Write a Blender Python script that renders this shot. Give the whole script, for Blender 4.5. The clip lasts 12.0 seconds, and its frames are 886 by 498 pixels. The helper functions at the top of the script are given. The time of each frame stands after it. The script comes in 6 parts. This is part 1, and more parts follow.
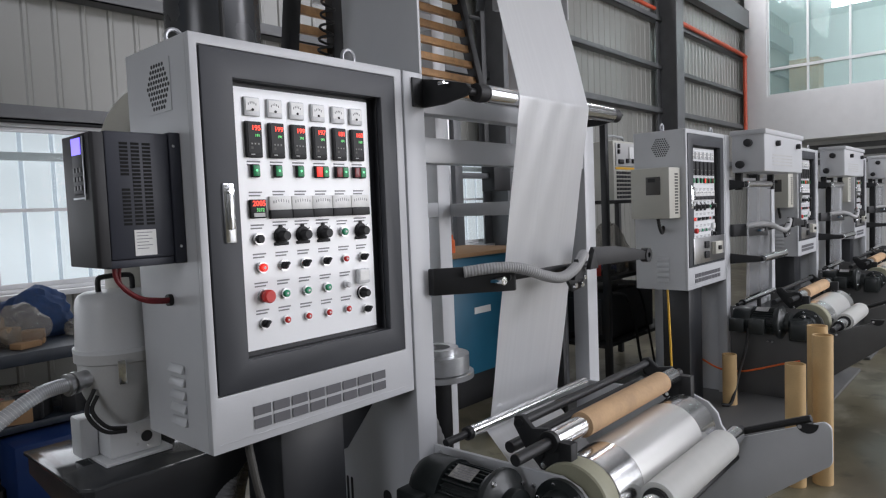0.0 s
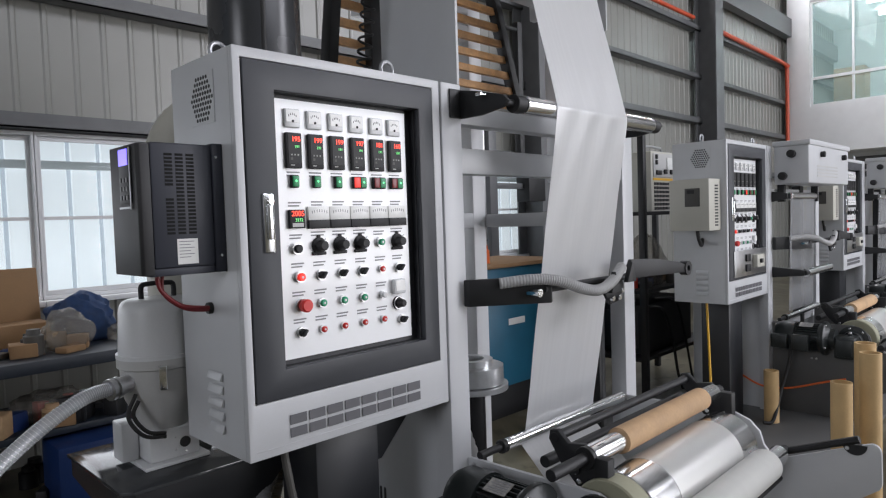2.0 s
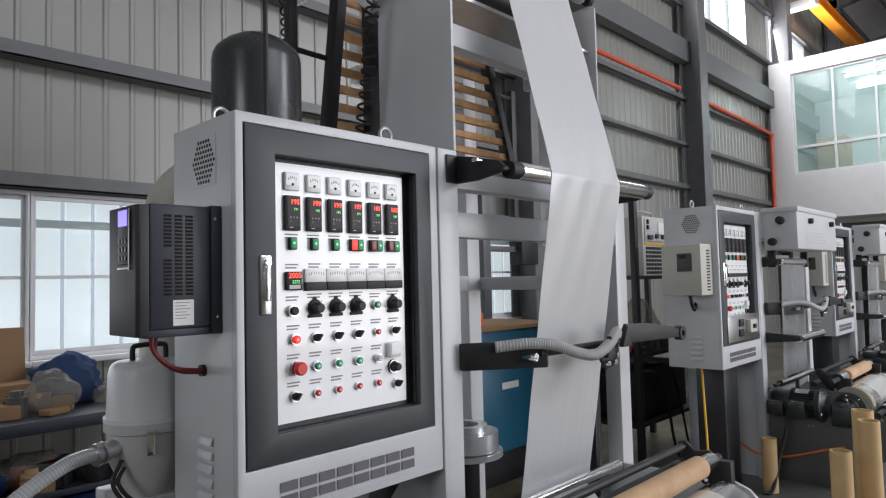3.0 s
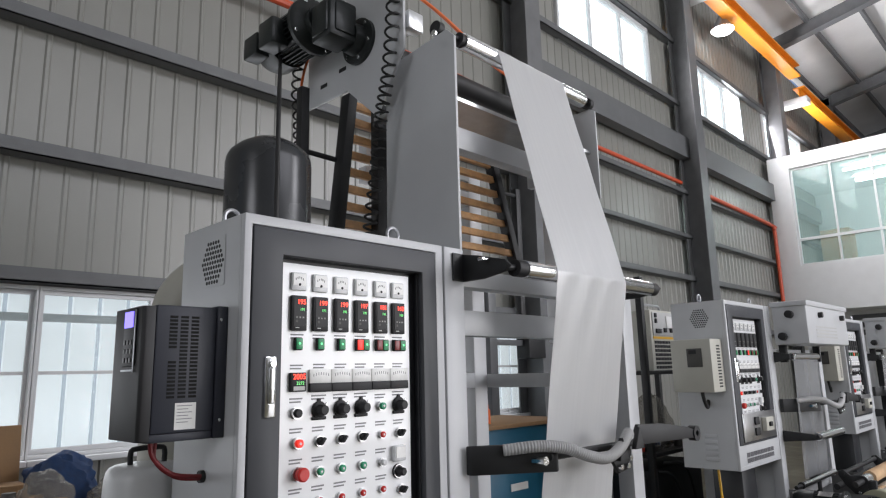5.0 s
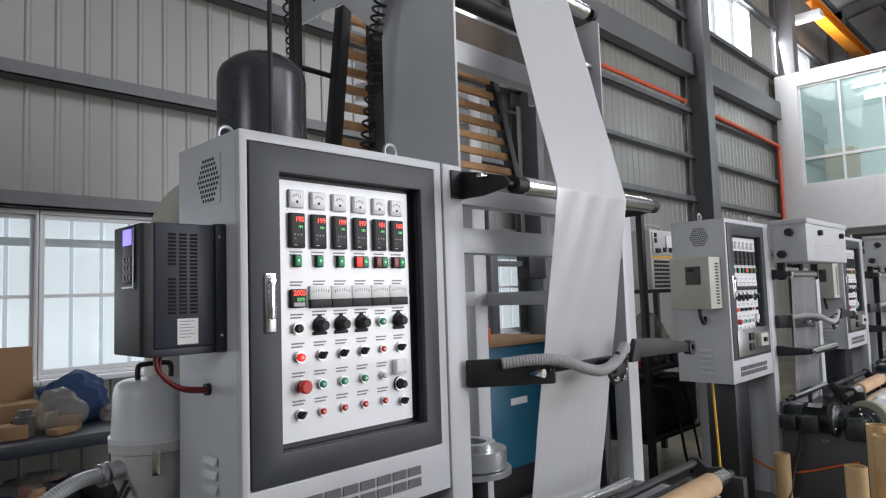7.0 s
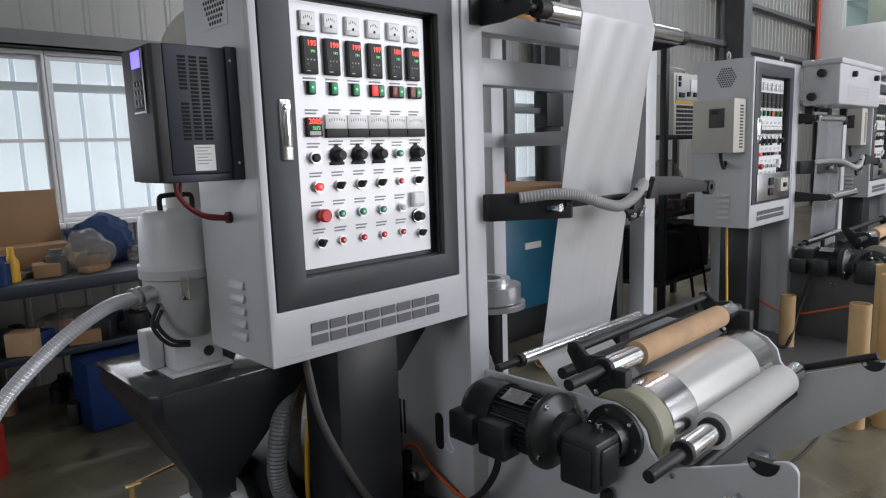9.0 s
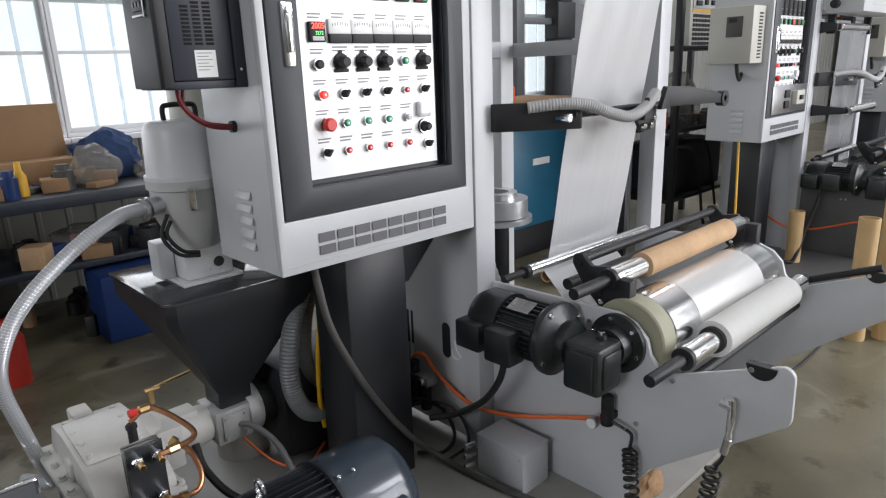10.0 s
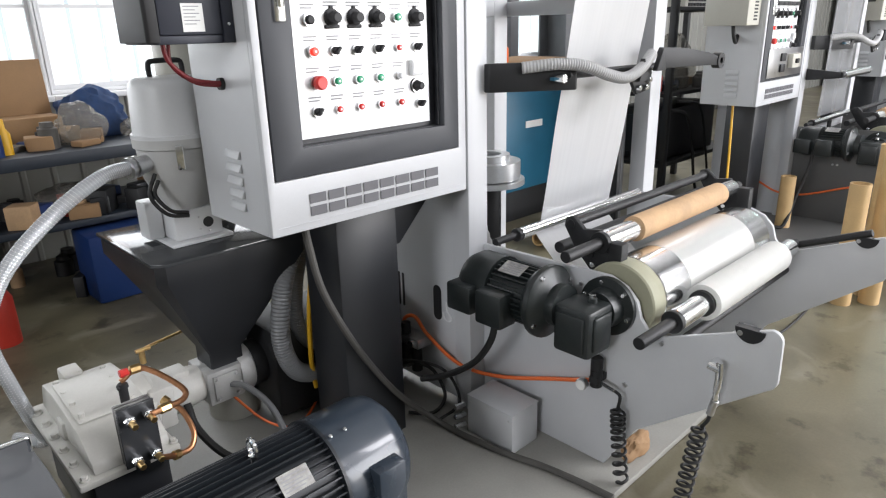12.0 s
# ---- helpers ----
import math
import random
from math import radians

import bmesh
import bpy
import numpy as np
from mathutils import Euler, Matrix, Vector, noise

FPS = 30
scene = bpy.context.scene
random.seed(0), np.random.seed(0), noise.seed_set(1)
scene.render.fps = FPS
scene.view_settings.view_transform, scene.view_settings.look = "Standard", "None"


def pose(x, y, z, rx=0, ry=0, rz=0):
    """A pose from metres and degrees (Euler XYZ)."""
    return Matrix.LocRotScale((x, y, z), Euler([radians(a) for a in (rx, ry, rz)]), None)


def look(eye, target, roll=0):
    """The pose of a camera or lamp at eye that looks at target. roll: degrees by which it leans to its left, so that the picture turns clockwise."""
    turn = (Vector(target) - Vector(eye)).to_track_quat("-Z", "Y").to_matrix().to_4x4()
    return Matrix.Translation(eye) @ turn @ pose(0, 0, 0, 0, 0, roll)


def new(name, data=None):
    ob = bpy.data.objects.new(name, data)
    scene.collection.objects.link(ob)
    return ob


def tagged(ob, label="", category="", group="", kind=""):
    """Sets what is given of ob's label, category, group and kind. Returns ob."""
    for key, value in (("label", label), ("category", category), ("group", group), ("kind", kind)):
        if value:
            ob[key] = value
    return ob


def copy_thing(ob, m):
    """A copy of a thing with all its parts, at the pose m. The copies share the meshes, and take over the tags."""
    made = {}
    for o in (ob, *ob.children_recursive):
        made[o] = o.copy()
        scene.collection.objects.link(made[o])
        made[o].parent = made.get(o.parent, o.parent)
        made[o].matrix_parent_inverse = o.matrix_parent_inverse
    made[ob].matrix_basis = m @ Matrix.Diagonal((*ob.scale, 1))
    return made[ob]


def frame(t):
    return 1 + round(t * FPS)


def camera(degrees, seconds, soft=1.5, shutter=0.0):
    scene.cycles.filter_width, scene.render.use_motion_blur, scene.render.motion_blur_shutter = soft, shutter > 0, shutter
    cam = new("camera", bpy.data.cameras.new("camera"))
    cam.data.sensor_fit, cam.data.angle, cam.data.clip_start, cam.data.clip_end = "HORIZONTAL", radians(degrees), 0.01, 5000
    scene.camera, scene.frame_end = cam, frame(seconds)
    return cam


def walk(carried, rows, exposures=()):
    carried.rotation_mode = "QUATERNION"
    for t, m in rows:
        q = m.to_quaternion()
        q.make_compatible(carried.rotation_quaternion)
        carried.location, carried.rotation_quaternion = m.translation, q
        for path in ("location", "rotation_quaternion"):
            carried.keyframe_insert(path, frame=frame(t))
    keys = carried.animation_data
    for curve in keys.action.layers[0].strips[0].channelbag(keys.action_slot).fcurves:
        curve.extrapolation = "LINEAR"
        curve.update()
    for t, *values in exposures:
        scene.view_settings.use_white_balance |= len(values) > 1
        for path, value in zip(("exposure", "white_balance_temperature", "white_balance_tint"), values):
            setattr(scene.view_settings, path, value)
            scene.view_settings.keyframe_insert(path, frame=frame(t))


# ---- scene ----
cam = camera(68.4, 12.0, soft=1.2)
PATH = [
    (0, (-0.8310, -1.5810, 1.5450), (0.6550, -0.2480, 1.4220), -2.30),
    (0.5, (-0.8370, -1.5760, 1.5380), (0.6140, -0.2040, 1.4160), -2.20),
    (1, (-0.8360, -1.5710, 1.5410), (0.5840, -0.1680, 1.4210), -2.10),
    (1.5, (-0.8360, -1.5730, 1.5410), (0.5640, -0.1490, 1.4370), -2.00),
    (2, (-0.8340, -1.5710, 1.5500), (0.5840, -0.1640, 1.4600), -1.90),
    (2.5, (-0.8450, -1.5710, 1.5460), (0.5930, -0.1810, 1.5500), -1.70),
    (3, (-0.8480, -1.5650, 1.5540), (0.5910, -0.1800, 1.6530), -1.40),
    (3.5, (-0.8460, -1.5600, 1.5640), (0.5870, -0.1770, 1.7470), -1.40),
    (4, (-0.8464, -1.5617, 1.5728), (0.5766, -0.1819, 1.8371), -1.38),
    (4.5, (-0.8489, -1.5666, 1.5789), (0.5637, -0.1911, 1.9119), -1.34),
    (5, (-0.8518, -1.5691, 1.5798), (0.5552, -0.1982, 1.9547), -1.40),
    (5.5, (-0.8530, -1.5640, 1.5730), (0.5580, -0.1970, 1.9490), -1.70),
    (6, (-0.8500, -1.5540, 1.5620), (0.5730, -0.1860, 1.8890), -2.10),
    (6.5, (-0.8410, -1.5610, 1.5630), (0.5830, -0.1770, 1.8040), -1.90),
    (7, (-0.8357, -1.5649, 1.5575), (0.5858, -0.1652, 1.7029), -1.87),
    (7.5, (-0.8347, -1.5616, 1.5429), (0.5822, -0.1505, 1.5882), -2.06),
    (8, (-0.8353, -1.5548, 1.5233), (0.5725, -0.1356, 1.4626), -2.25),
    (8.5, (-0.8350, -1.5480, 1.5030), (0.5570, -0.1230, 1.3290), -2.20),
    (9, (-0.8340, -1.5440, 1.4850), (0.5350, -0.1160, 1.1910), -1.90),
    (9.5, (-0.8380, -1.5440, 1.4690), (0.5050, -0.1200, 1.0550), -2.00),
    (10, (-0.8360, -1.5480, 1.4590), (0.4750, -0.1360, 0.9250), -2.10),
    (10.5, (-0.8340, -1.5420, 1.4560), (0.4510, -0.1550, 0.8040), -1.50),
    (11, (-0.8330, -1.5400, 1.4460), (0.4400, -0.1740, 0.7290), -1.70),
    (11.5, (-0.8340, -1.5380, 1.4560), (0.4540, -0.1740, 0.7620), -1.50),
    (12, (-0.8320, -1.5390, 1.4520), (0.4740, -0.1680, 0.8100), -1.50),
]
walk(cam, [(t, look(e, g, r)) for t, e, g, r in PATH], exposures=[(0, -0.42, 6300, 14), (2, -0.27, 6300, 14), (3.5, -0.3, 6350, 13), (5.5, -0.3, 6420, 13), (6.5, -0.3, 6380, 13), (8.5, -0.42, 6260, 14), (9.5, -0.02, 6330, 14), (10.5, 0.52, 6430, 12), (11, 0.7, 6450, 12), (12, 0.75, 6480, 12)])

# ---- world, sun, large lights ----
world = bpy.data.worlds.new("sky")
scene.world = world
world.use_nodes = True
wn = world.node_tree
sky = wn.nodes.new("ShaderNodeTexSky")
sky.sky_type, sky.sun_disc = "NISHITA", False
sky.sun_elevation, sky.sun_rotation = radians(48), radians(150)
wn.nodes["Background"].inputs["Strength"].default_value = 0.12
wn.links.new(sky.outputs["Color"], wn.nodes["Background"].inputs["Color"])


def area_lamp(name, eye, target, w, h, power, color=(1, 1, 1)):
    d = bpy.data.lights.new(name, "AREA")
    d.shape, d.size, d.size_y, d.energy, d.color = "RECTANGLE", w, h, power, color
    o = new(name, d)
    o.matrix_world = look(eye, target)
    return o


sun = new("sun", bpy.data.lights.new("sun", "SUN"))
sun.data.energy, sun.data.angle, sun.data.color = 2.0, radians(0.5), (1.0, 0.95, 0.88)
sun.matrix_world = look((0, 0, 30), (9, 15, 0))
# daylight in the high windows of the south side, the gate behind the camera and the window bands
for gx, power, tz in ((2.5, 240, 3.0), (11.0, 800, 7.4)):
    area_lamp("south_window_light", (gx, -8.85, 7.6), (gx * 0.9, 0, tz), 6.0, 3.0, power, (0.98, 0.98, 1.0))
area_lamp("gate_light", (7.4, -8.9, 2.5), (1.2, 0, 1.9), 6.0, 4.4, 600, (0.99, 0.99, 1.0))
area_lamp("west_window_light", (-13.9, -4.0, 5.6), (0.8, 0, 2.2), 4.4, 4.0, 420, (0.98, 0.99, 1.0))
area_lamp("window_light", (-1.0, 3.34, 1.62), (-1.0, 0, 1.3), 9.0, 1.0, 52, (0.97, 0.98, 1.0))
area_lamp("high_window_light", (8.3, 3.3, 7.1), (8.3, -5, 6.5), 3.0, 1.1, 200, (1.0, 0.99, 1.0))
area_lamp("high_window_light", (12.8, 3.3, 7.1), (14.0, -3, 7.0), 3.0, 1.1, 420, (1.0, 0.99, 1.0))
area_lamp("high_window_light", (17.2, 3.3, 7.1), (17.2, -4, 8.0), 3.0, 1.1, 240, (1.0, 0.99, 1.0))

# ---- materials ----


def mat(name, col, rough=0.5, metal=0.0, var=0.08, scale=5.0, bump=0.04, bscale=140.0, emit=0.0, coat=0.0, isl=0.0):
    m = bpy.data.materials.new(name)
    m.use_nodes = True
    nt = m.node_tree
    b = nt.nodes["Principled BSDF"]
    tc = nt.nodes.new("ShaderNodeTexCoord")
    big = nt.nodes.new("ShaderNodeTexNoise")
    big.inputs["Scale"].default_value, big.inputs["Detail"].default_value = scale, 5
    fine = nt.nodes.new("ShaderNodeTexNoise")
    fine.inputs["Scale"].default_value, fine.inputs["Detail"].default_value = bscale, 3
    nt.links.new(tc.outputs["Object"], big.inputs["Vector"])
    nt.links.new(tc.outputs["Object"], fine.inputs["Vector"])
    add = nt.nodes.new("ShaderNodeMath")
    add.operation = "MULTIPLY_ADD"
    add.inputs[1].default_value = 0.35
    nt.links.new(fine.outputs["Fac"], add.inputs[0])
    nt.links.new(big.outputs["Fac"], add.inputs[2])
    ramp = nt.nodes.new("ShaderNodeValToRGB")
    ramp.color_ramp.elements[0].position, ramp.color_ramp.elements[1].position = 0.42, 0.95
    ramp.color_ramp.elements[0].color = (*[c * (1 - var) for c in col], 1)
    ramp.color_ramp.elements[1].color = (*[min(1, c * (1 + var)) for c in col], 1)
    nt.links.new(add.outputs[0], ramp.inputs["Fac"])
    last = ramp.outputs["Color"]
    if isl:
        info = nt.nodes.new("ShaderNodeObjectInfo")
        mr = nt.nodes.new("ShaderNodeMapRange")
        mr.inputs["To Min"].default_value, mr.inputs["To Max"].default_value = 1 - isl, 1 + isl
        nt.links.new(info.outputs["Random"], mr.inputs["Value"])
        mul = nt.nodes.new("ShaderNodeVectorMath")
        mul.operation = "SCALE"
        nt.links.new(last, mul.inputs[0])
        nt.links.new(mr.outputs["Result"], mul.inputs["Scale"])
        last = mul.outputs["Vector"]
    nt.links.new(last, b.inputs["Base Color"])
    rr = nt.nodes.new("ShaderNodeMapRange")
    rr.inputs["To Min"].default_value, rr.inputs["To Max"].default_value = max(0.02, rough * 0.8), min(1, rough * 1.2)
    nt.links.new(big.outputs["Fac"], rr.inputs["Value"])
    nt.links.new(rr.outputs["Result"], b.inputs["Roughness"])
    b.inputs["Metallic"].default_value = metal
    b.inputs["Coat Weight"].default_value = coat
    if bump:
        bp = nt.nodes.new("ShaderNodeBump")
        bp.inputs["Strength"].default_value, bp.inputs["Distance"].default_value = bump, 0.002
        nt.links.new(fine.outputs["Fac"], bp.inputs["Height"])
        nt.links.new(bp.outputs["Normal"], b.inputs["Normal"])
    if emit:
        b.inputs["Emission Color"].default_value = (*col, 1)
        b.inputs["Emission Strength"].default_value = emit
    return m


def glass_mat(name, tint, rough=0.03, alpha=0.25):
    m = bpy.data.materials.new(name)
    m.use_nodes = True
    nt = m.node_tree
    b = nt.nodes["Principled BSDF"]
    b.inputs["Base Color"].default_value = (*tint, 1)
    b.inputs["Roughness"].default_value = rough
    tr = nt.nodes.new("ShaderNodeBsdfTransparent")
    tr.inputs["Color"].default_value = (*[0.6 + 0.4 * c for c in tint], 1)
    mx = nt.nodes.new("ShaderNodeMixShader")
    mx.inputs["Fac"].default_value = alpha
    nt.links.new(tr.outputs["BSDF"], mx.inputs[1])
    nt.links.new(b.outputs["BSDF"], mx.inputs[2])
    nt.links.new(mx.outputs["Shader"], nt.nodes["Material Output"].inputs["Surface"])
    return m


def film_mat(name, col, along=60.0, sheen=0.0):
    """Milky plastic film: diffuse, translucent and a soft gloss, with faint streaks along the web."""
    m = bpy.data.materials.new(name)
    m.use_nodes = True
    nt = m.node_tree
    b = nt.nodes["Principled BSDF"]
    tc = nt.nodes.new("ShaderNodeTexCoord")
    mp = nt.nodes.new("ShaderNodeMapping")
    mp.inputs["Scale"].default_value = (along, 1.2, 1.2)
    ns = nt.nodes.new("ShaderNodeTexNoise")
    ns.inputs["Scale"].default_value, ns.inputs["Detail"].default_value = 1.0, 4
    nt.links.new(tc.outputs["Object"], mp.inputs["Vector"])
    nt.links.new(mp.outputs["Vector"], ns.inputs["Vector"])
    ramp = nt.nodes.new("ShaderNodeValToRGB")
    ramp.color_ramp.elements[0].position, ramp.color_ramp.elements[1].position = 0.3, 0.75
    ramp.color_ramp.elements[0].color = (*[c * 0.955 for c in col], 1)
    ramp.color_ramp.elements[1].color = (*col, 1)
    nt.links.new(ns.outputs["Fac"], ramp.inputs["Fac"])
    nt.links.new(ramp.outputs["Color"], b.inputs["Base Color"])
    b.inputs["Roughness"].default_value = 0.3
    b.inputs["Metallic"].default_value = sheen
    bp = nt.nodes.new("ShaderNodeBump")
    bp.inputs["Strength"].default_value, bp.inputs["Distance"].default_value = 0.05, 0.003
    nt.links.new(ns.outputs["Fac"], bp.inputs["Height"])
    nt.links.new(bp.outputs["Normal"], b.inputs["Normal"])
    tl = nt.nodes.new("ShaderNodeBsdfTranslucent")
    nt.links.new(ramp.outputs["Color"], tl.inputs["Color"])
    mx = nt.nodes.new("ShaderNodeMixShader")
    mx.inputs["Fac"].default_value = 0.35
    nt.links.new(b.outputs["BSDF"], mx.inputs[1])
    nt.links.new(tl.outputs["BSDF"], mx.inputs[2])
    nt.links.new(mx.outputs["Shader"], nt.nodes["Material Output"].inputs["Surface"])
    return m


WHITE = mat("white_enamel", (0.55, 0.56, 0.575), 0.36, var=0.05, bump=0.06, bscale=260)
PANELW = mat("panel_white", (0.9, 0.91, 0.92), 0.24, var=0.02, bump=0.02, coat=0.5)
DOORG = mat("door_grey", (0.044, 0.047, 0.054), 0.5, var=0.1, bump=0.12, bscale=320)
DARKG = mat("dark_grey_enamel", (0.016, 0.0175, 0.0205), 0.42, var=0.12, bump=0.06, bscale=200)
DRIVEG = mat("drive_housing", (0.023, 0.026, 0.038), 0.5, var=0.08, bump=0.1, bscale=400)
VOIDM = mat("slot_void", (0.002, 0.002, 0.002), 0.95, bump=0)
BLACK = mat("black_plastic", (0.012, 0.012, 0.0135), 0.58, var=0.2)
BLACKM = mat("black_steel", (0.01, 0.0105, 0.0118), 0.55, var=0.25, bump=0.05)
RUBBER = mat("black_rubber", (0.013, 0.013, 0.013), 0.6, var=0.2)
CHROME = mat("chrome", (0.88, 0.89, 0.9), 0.17, metal=1.0, var=0.03, bump=0.01)
COOLER = mat("cooler_steel", (0.2, 0.195, 0.19), 0.36, metal=0.9, var=0.2, scale=20)
STEEL = mat("satin_steel", (0.62, 0.62, 0.63), 0.3, metal=1.0, var=0.1, scale=12, bump=0.05)
GALV = mat("galvanised_pipe", (0.42, 0.43, 0.45), 0.42, metal=0.75, var=0.12)
BRASS = mat("brass", (0.66, 0.45, 0.2), 0.3, metal=1.0, var=0.15)
COPPER = mat("copper_pipe", (0.55, 0.27, 0.14), 0.35, metal=1.0, var=0.25, scale=20)
RED = mat("red_plastic", (0.6, 0.03, 0.025), 0.35, var=0.1)
REDLIT = mat("red_lit", (0.9, 0.035, 0.02), 0.4, emit=0.8)
REDOFF = mat("red_lens", (0.22, 0.02, 0.02), 0.3)
GREEN = mat("green_lens", (0.01, 0.25, 0.09), 0.3, emit=0.06)
GREENB = mat("green_button", (0.03, 0.32, 0.16), 0.35)
GREENLIT = mat("green_lit", (0.1, 0.95, 0.3), 0.4, emit=1.0)
DIGIT = mat("red_digits", (1.0, 0.06, 0.03), 0.4, emit=3.0, bump=0)
DIGITG = mat("green_digits", (0.2, 0.9, 0.25), 0.4, emit=0.7, bump=0)
SCREEN = mat("violet_screen", (0.2, 0.14, 1.0), 0.3, emit=1.6, bump=0)
LIDG = mat("lid_gloss_grey", (0.04, 0.042, 0.045), 0.27, var=0.1, bump=0.02)
LIDS = mat("hopper_lid_gloss", (0.045, 0.048, 0.052), 0.1, var=0.1, bump=0.02)
INK = mat("grey_ink", (0.11, 0.11, 0.12), 0.5, bump=0)
CASTG = mat("cast_throat", (0.45, 0.45, 0.44), 0.45, metal=0.3, var=0.12, scale=20, bump=0.1)
INKL = mat("label_ink", (0.24, 0.24, 0.25), 0.6, bump=0)
PAPER = mat("paper_label", (0.7, 0.7, 0.68), 0.6, var=0.05)
METER = mat("meter_face", (0.84, 0.84, 0.82), 0.25, var=0.06, scale=60)
CLEARP = mat("ammeter_plastic", (0.68, 0.69, 0.7), 0.15, var=0.1, scale=60)
BEIGE = mat("beige_housing", (0.52, 0.51, 0.45), 0.45, var=0.05)
DUCT = mat("beige_duct", (0.42, 0.41, 0.36), 0.4, var=0.06)
LOADW = mat("loader_white", (0.66, 0.67, 0.68), 0.35, var=0.04)
LOADG = mat("loader_grey_tub", (0.5, 0.5, 0.49), 0.4, var=0.06)
MACHW = mat("machine_grey_white", (0.58, 0.57, 0.53), 0.45, var=0.08, scale=9)
MOTORB = mat("motor_blue_grey", (0.03, 0.041, 0.056), 0.28, var=0.12, coat=0.3)
MOTORF = mat("motor_dark_fins", (0.013, 0.016, 0.02), 0.42, var=0.15)
GEARG = mat("gearmotor_green_black", (0.014, 0.018, 0.018), 0.42, var=0.25, scale=14, bump=0.25, bscale=60, coat=0.1)
BASEG = mat("base_plate_grey", (0.29, 0.285, 0.262), 0.42, var=0.14, scale=4, bump=0.06)
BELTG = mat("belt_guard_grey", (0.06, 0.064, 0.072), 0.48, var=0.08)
HOSEG = mat("grey_duct_hose", (0.19, 0.195, 0.2), 0.38, var=0.12, scale=9)
WORN = mat("worn_plate", (0.3, 0.295, 0.28), 0.45, metal=0.5, var=0.45, scale=40, bump=0.1)
GREYHOSE = mat("grey_corrugated_hose", (0.4, 0.4, 0.4), 0.5, var=0.08)
CABLEG = mat("grey_cable", (0.075, 0.072, 0.066), 0.55, var=0.1)
YELLOW = mat("yellow_tube", (0.75, 0.42, 0.02), 0.4)
ORANGE = mat("orange_tube", (0.85, 0.17, 0.04), 0.4)
REDCABLE = mat("red_cable", (0.2, 0.015, 0.02), 0.5)
KRAFT = mat("kraft_paper", (0.52, 0.34, 0.19), 0.75, var=0.16, scale=10, bump=0.1, bscale=90)
TUBEK = mat("kraft_tube", (0.56, 0.38, 0.18), 0.6, var=0.12, scale=7, bump=0.08)
RUBDISC = mat("urethane_disc", (0.34, 0.335, 0.24), 0.5, var=0.1)
WOOD = mat("slat_wood", (0.5, 0.27, 0.11), 0.55, var=0.3, scale=18, bump=0.15, bscale=80, isl=0.2)
ALU = mat("cast_aluminium", (0.66, 0.67, 0.68), 0.32, metal=0.8, var=0.1, scale=18)
FILM = film_mat("film_web", (0.85, 0.855, 0.86), 70, 0.25)
ROLLW = film_mat("film_roll", (0.84, 0.84, 0.81), 25)
DRUMF = mat("film_on_drum", (0.68, 0.68, 0.66), 0.3, metal=0.45, var=0.03, scale=1.6, bump=0.015, bscale=8, coat=0.25)
HOSECLR = glass_mat("clear_hose", (0.85, 0.88, 0.9), 0.2, 0.38)
GLASS = glass_mat("pane_glass", (0.8, 0.9, 0.92), 0.02, 0.12)
CLEARF = glass_mat("clear_film", (0.55, 0.56, 0.57), 0.18, 0.3)
GREENGL = glass_mat("office_glass", (0.66, 0.88, 0.84), 0.02, 0.16)
SHEET = mat("wall_sheet", (0.25, 0.249, 0.228), 0.33, var=0.09, scale=1.2, bump=0.05, isl=0.04)
GIRT = mat("girt_grey", (0.12, 0.124, 0.128), 0.5, var=0.15)
COLUMN = mat("column_grey", (0.135, 0.138, 0.143), 0.45, var=0.15)
ALUW = mat("window_aluminium", (0.66, 0.67, 0.68), 0.4, metal=0.0, var=0.06)
REDPIPE = mat("red_fire_pipe", (0.55, 0.08, 0.03), 0.45, var=0.15)
CRANE = mat("crane_orange", (0.85, 0.3, 0.02), 0.4, var=0.08)
ROOF = mat("roof_sheet", (0.72, 0.72, 0.71), 0.5, var=0.1, scale=1)
PLASTER = mat("office_wall", (0.62, 0.63, 0.63), 0.6, var=0.04)
BLUE = mat("blue_enamel", (0.012, 0.11, 0.19), 0.4, var=0.12)
BLUEP = mat("blue_plastic", (0.01, 0.035, 0.14), 0.45, var=0.12)
CARD = mat("cardboard", (0.3, 0.18, 0.09), 0.8, var=0.12)
BENCHM = mat("bench_blue_black", (0.015, 0.022, 0.034), 0.5, var=0.2)
BAG = glass_mat("plastic_bag", (0.5, 0.47, 0.42), 0.12, 0.28)
NAVY = mat("navy_cloth", (0.015, 0.04, 0.11), 0.85, var=0.3, scale=20, bump=0.4)
REDTIN = mat("red_tin", (0.5, 0.035, 0.02), 0.4, var=0.15)
# outside sheeting and grooves: emission stands in for the daylight on them
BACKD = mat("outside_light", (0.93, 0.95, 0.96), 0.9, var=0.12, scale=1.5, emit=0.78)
BACKS = mat("outside_sky", (1.0, 1.0, 1.0), 0.9, emit=2.2, bump=0)
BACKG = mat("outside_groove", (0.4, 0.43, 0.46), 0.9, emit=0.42)


